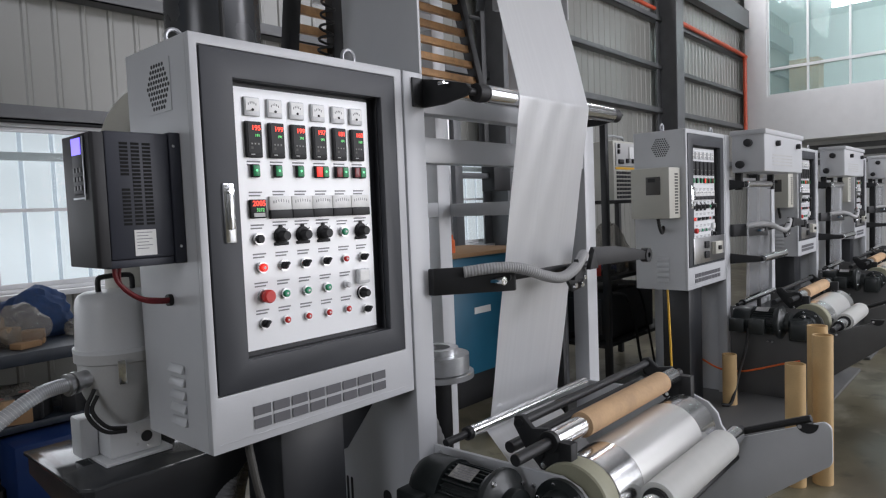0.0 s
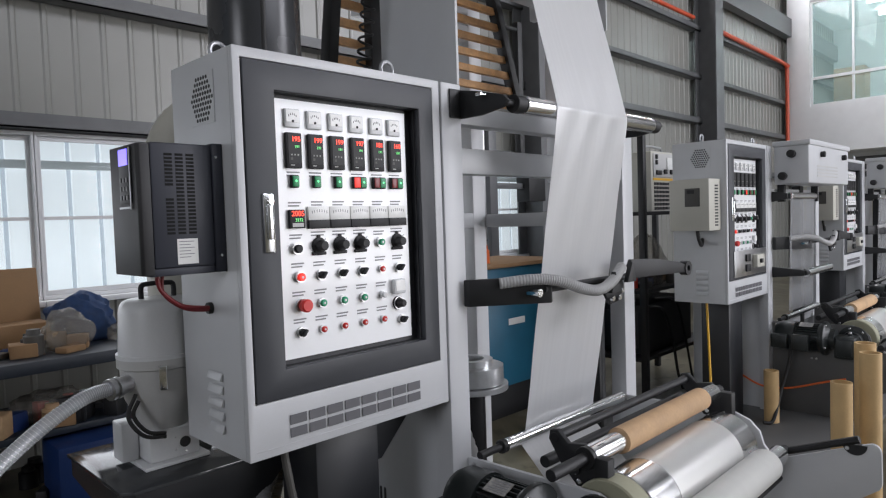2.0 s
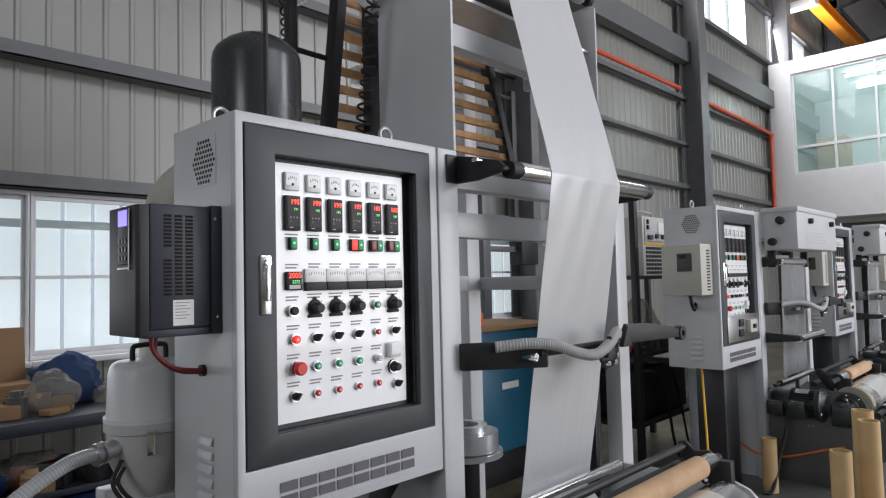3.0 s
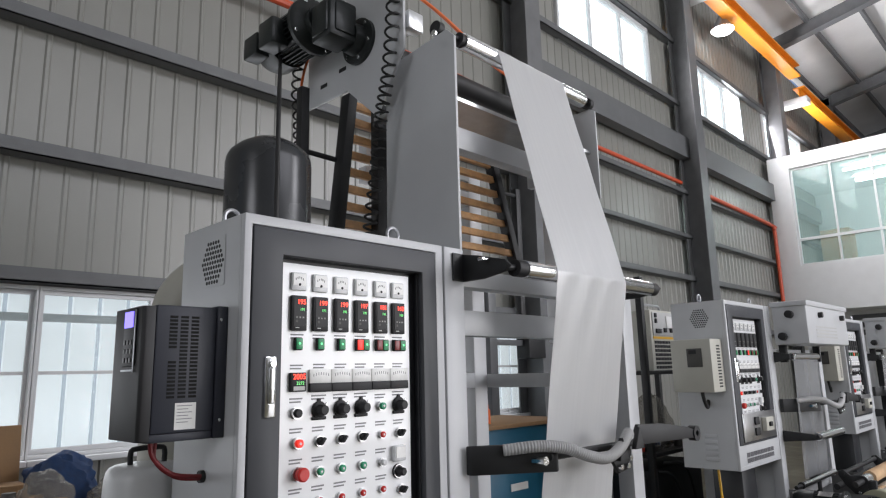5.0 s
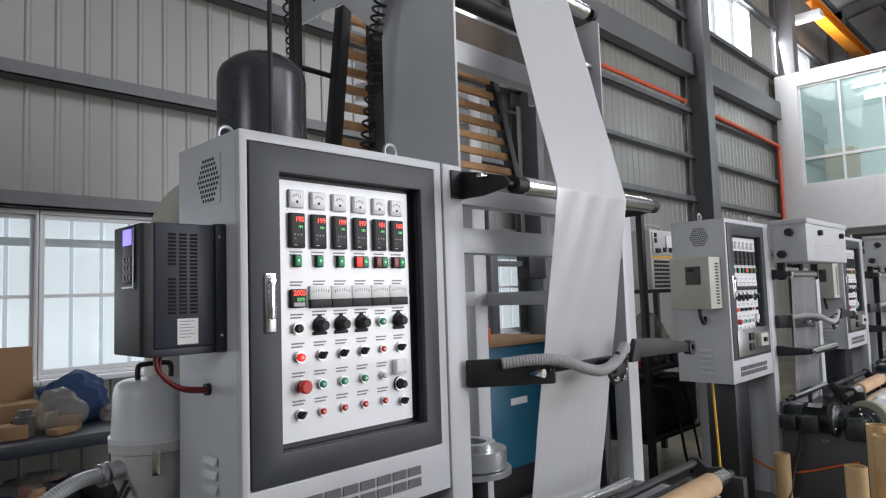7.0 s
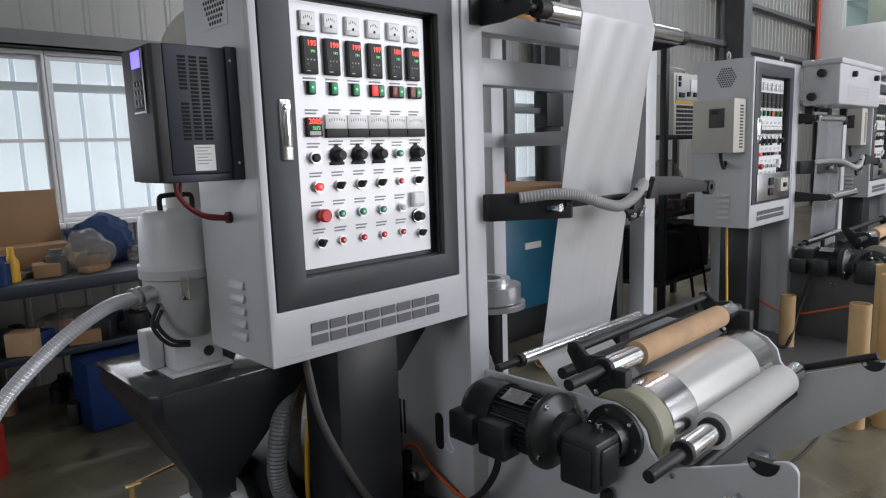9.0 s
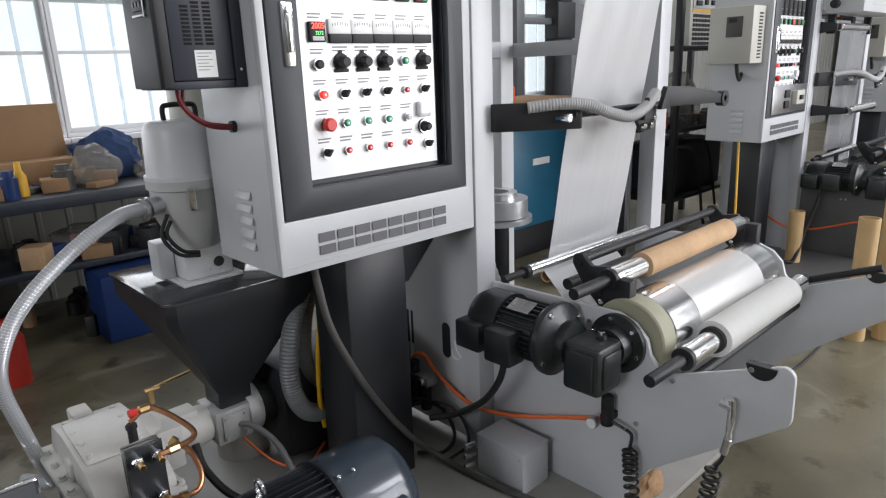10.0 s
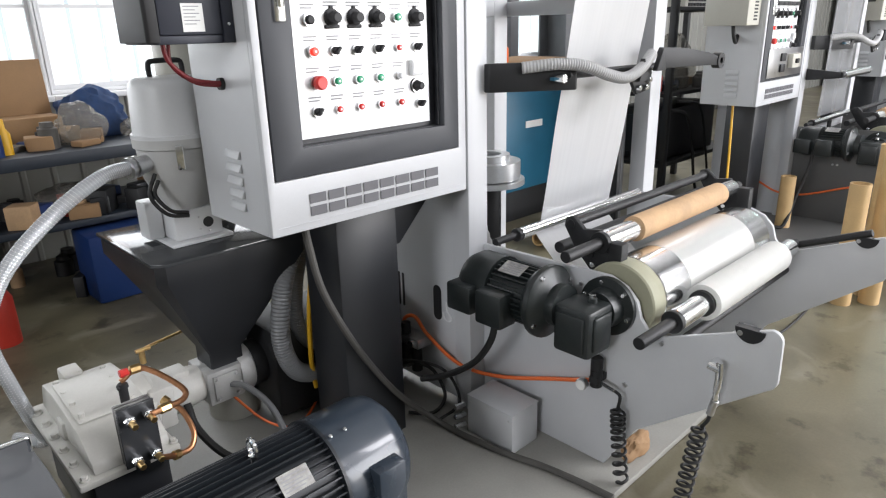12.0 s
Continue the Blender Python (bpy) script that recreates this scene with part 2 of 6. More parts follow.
def concrete():
    m = mat("concrete_floor", (0.168, 0.152, 0.1), 0.34, var=0.2, scale=0.9, bump=0.12, bscale=90)
    nt = m.node_tree
    b = nt.nodes["Principled BSDF"]
    old = b.inputs["Base Color"].links[0].from_socket
    st = nt.nodes.new("ShaderNodeTexNoise")
    st.inputs["Scale"].default_value, st.inputs["Detail"].default_value, st.inputs["Distortion"].default_value = 1.7, 12, 0.25
    rp = nt.nodes.new("ShaderNodeValToRGB")
    rp.color_ramp.elements[0].position, rp.color_ramp.elements[1].position = 0.34, 0.6
    rp.color_ramp.elements[0].color, rp.color_ramp.elements[1].color = (0.42, 0.4, 0.36, 1), (1, 1, 1, 1)
    mx = nt.nodes.new("ShaderNodeMixRGB")
    mx.blend_type = "MULTIPLY"
    mx.inputs["Fac"].default_value = 1.0
    tc = [n for n in nt.nodes if n.bl_idname == "ShaderNodeTexCoord"][0]
    nt.links.new(tc.outputs["Object"], st.inputs["Vector"])
    nt.links.new(st.outputs["Fac"], rp.inputs["Fac"])
    nt.links.new(old, mx.inputs[1])
    nt.links.new(rp.outputs["Color"], mx.inputs[2])
    # pale scuffs and trodden dust
    sc = nt.nodes.new("ShaderNodeTexNoise")
    sc.inputs["Scale"].default_value, sc.inputs["Detail"].default_value, sc.inputs["Distortion"].default_value = 3.1, 9, 0.8
    rs = nt.nodes.new("ShaderNodeValToRGB")
    rs.color_ramp.elements[0].position, rs.color_ramp.elements[1].position = 0.54, 0.7
    rs.color_ramp.elements[0].color, rs.color_ramp.elements[1].color = (0, 0, 0, 1), (0.75, 0.75, 0.75, 1)
    m2 = nt.nodes.new("ShaderNodeMixRGB")
    m2.inputs[2].default_value = (0.27, 0.252, 0.195, 1)
    nt.links.new(tc.outputs["Object"], sc.inputs["Vector"])
    nt.links.new(sc.outputs["Fac"], rs.inputs["Fac"])
    nt.links.new(rs.outputs["Color"], m2.inputs["Fac"])
    nt.links.new(mx.outputs["Color"], m2.inputs[1])
    # small sharp-edged oil spots and trodden marks
    sp = nt.nodes.new("ShaderNodeTexNoise")
    sp.inputs["Scale"].default_value, sp.inputs["Detail"].default_value, sp.inputs["Roughness"].default_value = 5.5, 10, 0.62
    rq = nt.nodes.new("ShaderNodeValToRGB")
    rq.color_ramp.elements[0].position, rq.color_ramp.elements[1].position = 0.57, 0.66
    rq.color_ramp.elements[0].color, rq.color_ramp.elements[1].color = (1, 1, 1, 1), (0.5, 0.48, 0.45, 1)
    m3 = nt.nodes.new("ShaderNodeMixRGB")
    m3.blend_type = "MULTIPLY"
    m3.inputs["Fac"].default_value = 1.0
    nt.links.new(tc.outputs["Object"], sp.inputs["Vector"])
    nt.links.new(sp.outputs["Fac"], rq.inputs["Fac"])
    nt.links.new(m2.outputs["Color"], m3.inputs[1])
    nt.links.new(rq.outputs["Color"], m3.inputs[2])
    nt.links.new(m3.outputs["Color"], b.inputs["Base Color"])
    return m


CONC = concrete()

# ---- mesh helpers ----
ORG = {}


def finish(bm, name, materials):
    bm.normal_update()
    for f in bm.faces:
        f.smooth = True
    for e in bm.edges:
        e.smooth = len(e.link_faces) == 2 and e.calc_face_angle(3.2) < 0.62
    me = bpy.data.meshes.new(name)
    bm.to_mesh(me)
    bm.free()
    for m in materials if isinstance(materials, (list, tuple)) else [materials]:
        me.materials.append(m)
    return me


def thing(name, loc, label, category, group="", kind=""):
    o = new(name)
    o.empty_display_size = 0.05
    o.location = loc
    ORG[o] = Vector(loc)
    return tagged(o, label, category, group, kind)


def part(name, bm, material, parent, label="", pivot=None):
    org = Vector(pivot) if pivot else ORG[parent]
    bmesh.ops.translate(bm, verts=bm.verts, vec=-org)
    o = new(name, finish(bm, name, material))
    o.parent = parent
    o.location = org - ORG[parent]
    ORG[o] = org
    if label:
        o["label"] = label
    return o


def solo(name, bm, material, label="", category="", group="", kind=""):
    lo = [min(v.co[i] for v in bm.verts) for i in range(3)]
    hi = [max(v.co[i] for v in bm.verts) for i in range(3)]
    org = Vector(((lo[0] + hi[0]) / 2, (lo[1] + hi[1]) / 2, lo[2]))
    bmesh.ops.translate(bm, verts=bm.verts, vec=-org)
    o = new(name, finish(bm, name, material))
    o.location = org
    ORG[o] = org
    return tagged(o, label, category, group, kind)


def merge(*bms):
    out = bms[0]
    for b in bms[1:]:
        me = bpy.data.meshes.new("t")
        b.to_mesh(me)
        b.free()
        out.from_mesh(me)
        bpy.data.meshes.remove(me)
    return out


def bx(x0, x1, y0, y1, z0, z1, bev=0.002, seg=2):
    bm = bmesh.new()
    m = Matrix.LocRotScale(((x0 + x1) / 2, (y0 + y1) / 2, (z0 + z1) / 2), None, (abs(x1 - x0), abs(y1 - y0), abs(z1 - z0)))
    bmesh.ops.create_cube(bm, size=1, matrix=m)
    if bev:
        bmesh.ops.bevel(bm, geom=bm.edges[:], offset=bev, segments=seg, profile=0.5, affect="EDGES")
    return bm


def basis(p0, p1):
    d = (Vector(p1) - Vector(p0)).normalized()
    u = d.orthogonal().normalized()
    return d, u, d.cross(u)


def lathe(p0, p1, prof, seg=28):
    """A turned body: prof is a row of (share of the way from p0 to p1 in metres, radius)."""
    d, u, w = basis(p0, p1)
    bm = bmesh.new()
    rings = []
    for a, r in prof:
        c = Vector(p0) + d * a
        if r < 1e-6:
            rings.append([bm.verts.new(c)])
        else:
            rings.append([bm.verts.new(c + (u * math.cos(k * 2 * math.pi / seg) + w * math.sin(k * 2 * math.pi / seg)) * r) for k in range(seg)])
    for a, b in zip(rings, rings[1:]):
        for k in range(seg):
            q = [a[k % len(a)], a[(k + 1) % len(a)], b[(k + 1) % len(b)], b[k % len(b)]]
            q = list(dict.fromkeys(q))
            if len(q) > 2:
                bm.faces.new(q)
    for r, flip in ((rings[0], True), (rings[-1], False)):
        if len(r) > 2:
            bm.faces.new(r[::-1] if flip else r)
    bmesh.ops.recalc_face_normals(bm, faces=bm.faces)
    return bm


def cy(p0, p1, r, seg=24, bev=0.0015):
    n = (Vector(p1) - Vector(p0)).length
    bev = min(bev, r * 0.4, n * 0.3)
    return lathe(p0, p1, [(0, r - bev), (bev, r), (n - bev, r), (n, r - bev)], seg)


def pipe_ring(p0, p1, r0, r1, seg=28):
    """A tube with a wall: outer radius r1, bore r0."""
    n = (Vector(p1) - Vector(p0)).length
    d, u, w = basis(p0, p1)
    bm = bmesh.new()
    loops = []
    for a, r in ((0, r1), (n, r1), (n, r0), (0, r0)):
        c = Vector(p0) + d * a
        loops.append([bm.verts.new(c + (u * math.cos(k * 2 * math.pi / seg) + w * math.sin(k * 2 * math.pi / seg)) * r) for k in range(seg)])
    for i in range(4):
        a, b = loops[i], loops[(i + 1) % 4]
        for k in range(seg):
            bm.faces.new((a[k], a[(k + 1) % seg], b[(k + 1) % seg], b[k]))
    bmesh.ops.recalc_face_normals(bm, faces=bm.faces)
    return bm


def curve_pts(pts, n=8):
    """Catmull-Rom through the points."""
    p = [Vector(a) for a in pts]
    p = [p[0] * 2 - p[1]] + p + [p[-1] * 2 - p[-2]]
    out = []
    for i in range(1, len(p) - 2):
        for k in range(n):
            t = k / n
            a, b, c, d = p[i - 1:i + 3]
            out.append(0.5 * ((2 * b) + (c - a) * t + (2 * a - 5 * b + 4 * c - d) * t * t + (3 * b - a - 3 * c + d) * t ** 3))
    return out + [p[-2]]


def sweep(pts, r, seg=10, n=8, rib=0.0, smooth=True):
    q = curve_pts(pts, n) if smooth else [Vector(a) for a in pts]
    bm = bmesh.new()
    rings = []
    u = None
    for i, c in enumerate(q):
        d = (q[min(i + 1, len(q) - 1)] - q[max(i - 1, 0)]).normalized()
        u = d.orthogonal().normalized() if u is None else (u - d * u.dot(d)).normalized()
        w = d.cross(u)
        rr = r * (1 + (rib if i % 2 else -rib))
        rings.append([bm.verts.new(c + (u * math.cos(k * 2 * math.pi / seg) + w * math.sin(k * 2 * math.pi / seg)) * rr) for k in range(seg)])
    for a, b in zip(rings, rings[1:]):
        for k in range(seg):
            bm.faces.new((a[k], a[(k + 1) % seg], b[(k + 1) % seg], b[k]))
    bm.faces.new(rings[0][::-1])
    bm.faces.new(rings[-1])
    bmesh.ops.recalc_face_normals(bm, faces=bm.faces)
    return bm


def coil(pts, R, turns, r, seg=6, grow=None):
    """A helix of wire r wound with radius R round a path."""
    q = curve_pts(pts, 24)
    n = turns * 14
    out = []
    for k in range(n + 1):
        s = k / n * (len(q) - 1)
        i = min(int(s), len(q) - 2)
        c = q[i].lerp(q[i + 1], s - i)
        d, u, w = basis(q[i], q[i + 1])
        u = (Vector((1, 0, 0)) - d * d.x).normalized()
        w = d.cross(u)
        a = 2 * math.pi * turns * k / n
        rr = R * min(1, k / 8, (n - k) / 8)
        out.append(c + (u * math.cos(a) + w * math.sin(a)) * rr)
    return sweep(out, r, seg, smooth=False)


def prism(poly, axis, a, b, bev=0.002):
    """A flat polygon given in the two other axes (in order x, y, z), from a to b along the axis."""
    bm = bmesh.new()

    def at(u, v, w):
        return {"x": (w, u, v), "y": (u, w, v), "z": (u, v, w)}[axis]
    lo = [bm.verts.new(at(u, v, a)) for u, v in poly]
    hi = [bm.verts.new(at(u, v, b)) for u, v in poly]
    bm.faces.new(lo)
    bm.faces.new(hi[::-1])
    for i in range(len(poly)):
        j = (i + 1) % len(poly)
        bm.faces.new((lo[j], lo[i], hi[i], hi[j]))
    bmesh.ops.recalc_face_normals(bm, faces=bm.faces)
    if bev:
        bmesh.ops.bevel(bm, geom=[e for e in bm.edges if e.calc_face_angle(0) > 0.5], offset=bev, segments=2, profile=0.5, affect="EDGES")
    return bm


def arc(cx, cz, r, a0, a1, n=8):
    return [(cx + r * math.cos(radians(a0 + (a1 - a0) * k / n)), cz + r * math.sin(radians(a0 + (a1 - a0) * k / n))) for k in range(n + 1)]


def ringframe(x0, x1, z0, z1, i0, i1, k0, k1, y0, y1):
    """A rectangular frame in the xz plane with an opening i0..i1, k0..k1, from y0 to y1."""
    bm = bmesh.new()
    o = [(x0, z0), (x1, z0), (x1, z1), (x0, z1)]
    h = [(i0, k0), (i1, k0), (i1, k1), (i0, k1)]
    v = {(s, y, k): bm.verts.new((p[0], y, p[1])) for s, ring in (("o", o), ("h", h)) for y in (y0, y1) for k, p in enumerate(ring)}
    for k in range(4):
        j = (k + 1) % 4
        bm.faces.new((v["o", y0, k], v["o", y0, j], v["h", y0, j], v["h", y0, k]))
        bm.faces.new((v["o", y1, k], v["o", y1, j], v["h", y1, j], v["h", y1, k]))
        bm.faces.new((v["o", y0, k], v["o", y0, j], v["o", y1, j], v["o", y1, k]))
        bm.faces.new((v["h", y0, k], v["h", y0, j], v["h", y1, j], v["h", y1, k]))
    bmesh.ops.recalc_face_normals(bm, faces=bm.faces)
    bmesh.ops.bevel(bm, geom=[e for e in bm.edges if e.calc_face_angle(0) > 0.5], offset=0.003, segments=2, profile=0.5, affect="EDGES")
    return bm


def lettering(body, size, x, y, z, parent, material, name="digits"):
    """Raised characters that face -y."""
    c = bpy.data.curves.new("t", "FONT")
    c.body, c.size, c.extrude, c.align_x, c.align_y = body, size, 0.0004, "CENTER", "CENTER"
    o = bpy.data.objects.new("t", c)
    me = bpy.data.meshes.new_from_object(o)
    bpy.data.objects.remove(o)
    bm = bmesh.new()
    bm.from_mesh(me)
    bpy.data.meshes.remove(me)
    bmesh.ops.transform(bm, matrix=pose(x, y, z, 90), verts=bm.verts)
    return part(name, bm, material, parent)


def shift(bm, x, y, z, rx=0, ry=0, rz=0):
    bmesh.ops.transform(bm, matrix=pose(x, y, z, rx, ry, rz), verts=bm.verts)
    return bm

# ---- the hall ----
WY = 3.4          # inner face of the north wall


def hall():
    solo("floor", bx(-14, 40, -9.2, 8, -0.2, 0, 0), CONC, kind="structure")
    # ribbed sheet of one panel with four narrow ribs
    def sheet(z0, z1, width=0.744):
        bm = bmesh.new()
        prof = []
        for k in range(4):
            x = k * 0.186
            prof += [(x, 0), (x + 0.138, 0), (x + 0.15, -0.011), (x + 0.172, -0.011), (x + 0.184, 0)]
        prof.append((width, 0))
        f = [[bm.verts.new((x, y, z)) for x, y in prof] for z in (z0, z1)]
        g = [[bm.verts.new((x, y + 0.03, z)) for x, y in prof] for z in (z0, z1)]
        for k in range(len(prof) - 1):
            bm.faces.new((f[0][k], f[0][k + 1], f[1][k + 1], f[1][k]))
            bm.faces.new((g[0][k], g[1][k], g[1][k + 1], g[0][k + 1]))
        for r in (0, 1):
            for k in range(len(prof) - 1):
                bm.faces.new((f[r][k], g[r][k], g[r][k + 1], f[r][k + 1]))
        bmesh.ops.recalc_face_normals(bm, faces=bm.faces)
        return bm
    wall = thing("wall_north", (0, WY, 0), "", "", kind="structure")
    top = finish(sheet(2.2, 6.45), "panel", SHEET)
    crown = finish(sheet(7.75, 9.6), "panel", SHEET)
    full = finish(sheet(2.2, 9.6), "panel", SHEET)
    low = finish(sheet(0.0, 1.1), "panel", SHEET)
    bottom = finish(sheet(0.0, 2.2), "panel", SHEET)

    def put(me, x):
        o = new("panel", me)
        o.parent = wall
        o.location = (x, 0.06, 0)
    k = -9.541
    while k < 24:
        high = 6.8 < k < 9.2 or 11.2 < k < 14.2 or 15.7 < k < 18.1
        if high:
            put(top, k), put(crown, k)
        else:
            put(full, k)
        put(low if k < 6.0 else bottom, k)
        k += 0.744
    # girts and the heavy girder
    for z, h in ((2.28, 0.1), (3.14, 0.1), (3.91, 0.08) , (4.1, 0.1), (4.75, 0.09), (6.5, 0.1), (7.8, 0.1)):
        if z == 3.91:
            spans = ((6.0, 24),)
        elif z == 4.1:
            spans = ((-9, 6.0),)
        elif z == 4.75:
            spans = ((6.0, 24),)
        else:
            spans = ((-9, 24),)
        for a, b in spans:
            o = solo("girt", merge(bx(a, b, WY - 0.1, WY + 0.03, z - h / 2, z - h / 2 + 0.012, 0), bx(a, b, WY - 0.1, WY - 0.088, z - h / 2, z + h / 2, 0)), GIRT, kind="structure")
    solo("girder", merge(bx(6, 24, WY - 0.2, WY - 0.02, 5.38, 5.42, 0), bx(6, 24, WY - 0.2, WY - 0.18, 5.42, 5.74, 0), bx(6, 24, WY - 0.2, WY - 0.02, 5.74, 5.78, 0)), GIRT, kind="structure")
    # columns: H sections
    for cx in (5.6, 10.7, 15.95, 21):
        w = 0.16
        bm = merge(bx(cx - w, cx + w, WY - 0.42, WY - 0.4, 0, 9.6, 0), bx(cx - w, cx + w, WY - 0.06, WY - 0.04, 0, 9.6, 0), bx(cx - 0.012, cx + 0.012, WY - 0.4, WY - 0.06, 0, 9.6, 0))
        solo("column", bm, COLUMN, kind="structure")
    # low window band
    n = 0
    x = -7.14
    while x < 5.2:
        n += 1
        win = thing("window_%d" % n, (x, WY, 1.1), "sliding aluminium window, daylight behind ribbed sheeting", "window", kind="structure")
        x1 = x + 1.495
        part("window_frame", ringframe(x, x1, 1.1, 2.22, x + 0.014, x1 - 0.014, 1.125, 2.195, WY - 0.02, WY + 0.07), ALUW, win)
        for s0, s1, yy in ((x + 0.016, x + 0.757, WY + 0.0), (x + 0.738, x1 - 0.016, WY + 0.03)):
            part("sash", ringframe(s0, s1, 1.127, 2.193, s0 + 0.02, s1 - 0.02, 1.16, 2.165, yy, yy + 0.025), ALUW, win)
            part("transom", bx(s0 + 0.02, s1 - 0.02, yy + 0.002, yy + 0.022, 1.635, 1.658, 0), ALUW, win)
            g = part("pane", bx(s0 + 0.018, s1 - 0.018, yy + 0.01, yy + 0.014, 1.158, 2.168, 0), GLASS, win)
            g.visible_shadow = False
        part("sash_latch", bx(x + 0.74, x + 0.752, WY - 0.018, WY - 0.001, 1.62, 1.68, 0.003), BLACK, win)
        part("window_sill", bx(x, x1, WY - 0.09, WY + 0.03, 1.062, 1.098, 0.004), ALUW, win)
        x += 1.5
    # sheeting outside; its daylight is a glow of the material, dimmer in the grooves
    bm = bmesh.new()
    for k in range(-40, 36):
        a = k * 0.25
        b2 = bx(a, a + 0.215, WY + 1.5, WY + 1.53, -0.2, 9.8, 0.012, 1)
        me = bpy.data.meshes.new("t")
        b2.to_mesh(me)
        b2.free()
        bm.from_mesh(me)
        bpy.data.meshes.remove(me)
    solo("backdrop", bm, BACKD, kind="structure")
    solo("outside_rail", bx(-10, 9, WY + 1.4, WY + 1.46, 2.1, 2.17, 0.006), ALUW, kind="structure")
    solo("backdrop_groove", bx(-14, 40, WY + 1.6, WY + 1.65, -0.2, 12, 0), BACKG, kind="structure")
    solo("backdrop_sky", bx(5.5, 22, WY + 0.9, WY + 0.95, 5.2, 9.8, 0), BACKS, kind="structure")
    # high windows
    for i, (a, b) in enumerate(((6.83, 9.8), (11.295, 14.265), (15.76, 18.73))):
        win = thing("window_%d" % (20 + i), (a, WY, 6.45), "high strip window, overexposed by daylight", "window", kind="structure")
        part("window_frame", ringframe(a, b, 6.45, 7.75, a + 0.05, b - 0.05, 6.52, 7.68, WY + 0.0, WY + 0.1), ALUW, win)
        for m in (0.333, 0.667):
            q = a + (b - a) * m
            part("mullion", bx(q - 0.02, q + 0.02, WY + 0.02, WY + 0.08, 6.52, 7.68, 0), ALUW, win)
        g = part("pane", bx(a + 0.05, b - 0.05, WY + 0.045, WY + 0.05, 6.52, 7.68, 0), GLASS, win)
        g.visible_shadow = False
    # red water pipe
    solo("fire_pipe", merge(sweep([(5.7, WY - 0.14, 4.86), (10.3, WY - 0.14, 4.86)], 0.035, smooth=False), sweep([(11.2, WY - 0.14, 4.83), (14.9, WY - 0.14, 4.76), (15.1, WY - 0.14, 4.68), (15.16, WY - 0.14, 4.5), (15.16, WY - 0.14, 2.2)], 0.042, n=5)), REDPIPE, "red painted fire water pipe along the wall", "pipe")
    solo("conduit", sweep([(1.2, WY - 0.14, 4.95), (3.6, WY - 0.14, 5.0), (5.2, WY - 0.14, 4.95), (5.6, WY - 0.16, 4.7)], 0.04), REDPIPE, "red conduit pipe clipped under the girt", "pipe")
    # crane runway
    for a, b, z in ((11.0, 16.7, 8.95), (16.9, 26, 8.45)):
        solo("crane_beam", merge(bx(a, b, 2.66, 2.94, z - 0.16, z - 0.13, 0), bx(a, b, 2.79, 2.81, z - 0.13, z + 0.13, 0), bx(a, b, 2.66, 2.94, z + 0.13, z + 0.16, 0)), CRANE, "orange steel crane runway beam", "crane beam", kind="structure")
        solo("corbel", bx(a - 0.15, a + 0.15, 2.6, 3.38, z - 0.34, z - 0.165, 0.01), PLASTER, kind="structure")
    lamp = thing("bay_lamp", (12.5, 3.0, 8.6), "round high bay lamp, switched on", "lamp")
    part("housing", lathe((12.5, 3.0, 8.95), (12.5, 3.0, 8.6), [(0, 0.05), (0.1, 0.08), (0.35, 0.24)]), GALV, lamp)
    part("diffuser", lathe((12.5, 3.0, 8.6), (12.5, 3.0, 8.5), [(0, 0.23), (0.06, 0.18), (0.1, 0)]), mat("lamp_glow", (1, 1, 1), emit=9.0), lamp)
    # roof: sheets on rafters and purlins
    bm = merge(prism([(-9.3, 12.2), (3.5, 9.75), (3.5, 9.85), (-9.3, 12.3)], "x", -14, 40, 0))
    solo("ceiling", bm, ROOF, kind="structure")
    for k in range(13):
        y = 3.2 - k
        z = 9.72 + (3.5 - y) * 0.1914 - 0.1
        solo("purlin", bx(-14, 40, y - 0.035, y + 0.035, z - 0.09, z + 0.07, 0), GIRT, kind="structure")
    for cx in (5.6, 10.7, 15.95, 21, 26, 31):
        solo("rafter", merge(prism([(-9.2, 11.65), (3.3, 9.28), (3.3, 9.62), (-9.2, 12.0)], "x", cx - 0.012, cx + 0.012, 0), prism([(-9.2, 11.63), (3.3, 9.26), (3.3, 9.28), (-9.2, 11.65)], "x", cx - 0.12, cx + 0.12, 0)), GIRT, kind="structure")
    # the closing walls, with two high window openings and a gate to the south, a high window to the west
    sw = [(-14, -0.7), (5.7, 7.8), (14.2, 40)]
    bm = merge(*[bx(a, b, -9.2, -9.0, 6.0, 9.2, 0) for a, b in sw], bx(-14, 40, -9.2, -9.0, 9.2, 12.2, 0), bx(-14, 4.3, -9.2, -9.0, 0, 6.0, 0), bx(4.3, 10.5, -9.2, -9.0, 4.8, 6.0, 0), bx(10.5, 40, -9.2, -9.0, 0, 6.0, 0))
    solo("wall_south", bm, SHEET, kind="structure")
    solo("wall_west", merge(bx(-14.2, -14, -9.2, -6.3, 3.5, 7.7, 0), bx(-14.2, -14, -1.7, 3.6, 3.5, 7.7, 0), bx(-14.2, -14, -9.2, 3.6, 7.7, 12.2, 0), bx(-14.2, -14, -9.2, 3.6, 0, 3.5, 0)), SHEET, kind="structure")
    solo("wall_east", bx(39.8, 40, -9.2, 3.6, 0, 12.2, 0), SHEET, kind="structure")


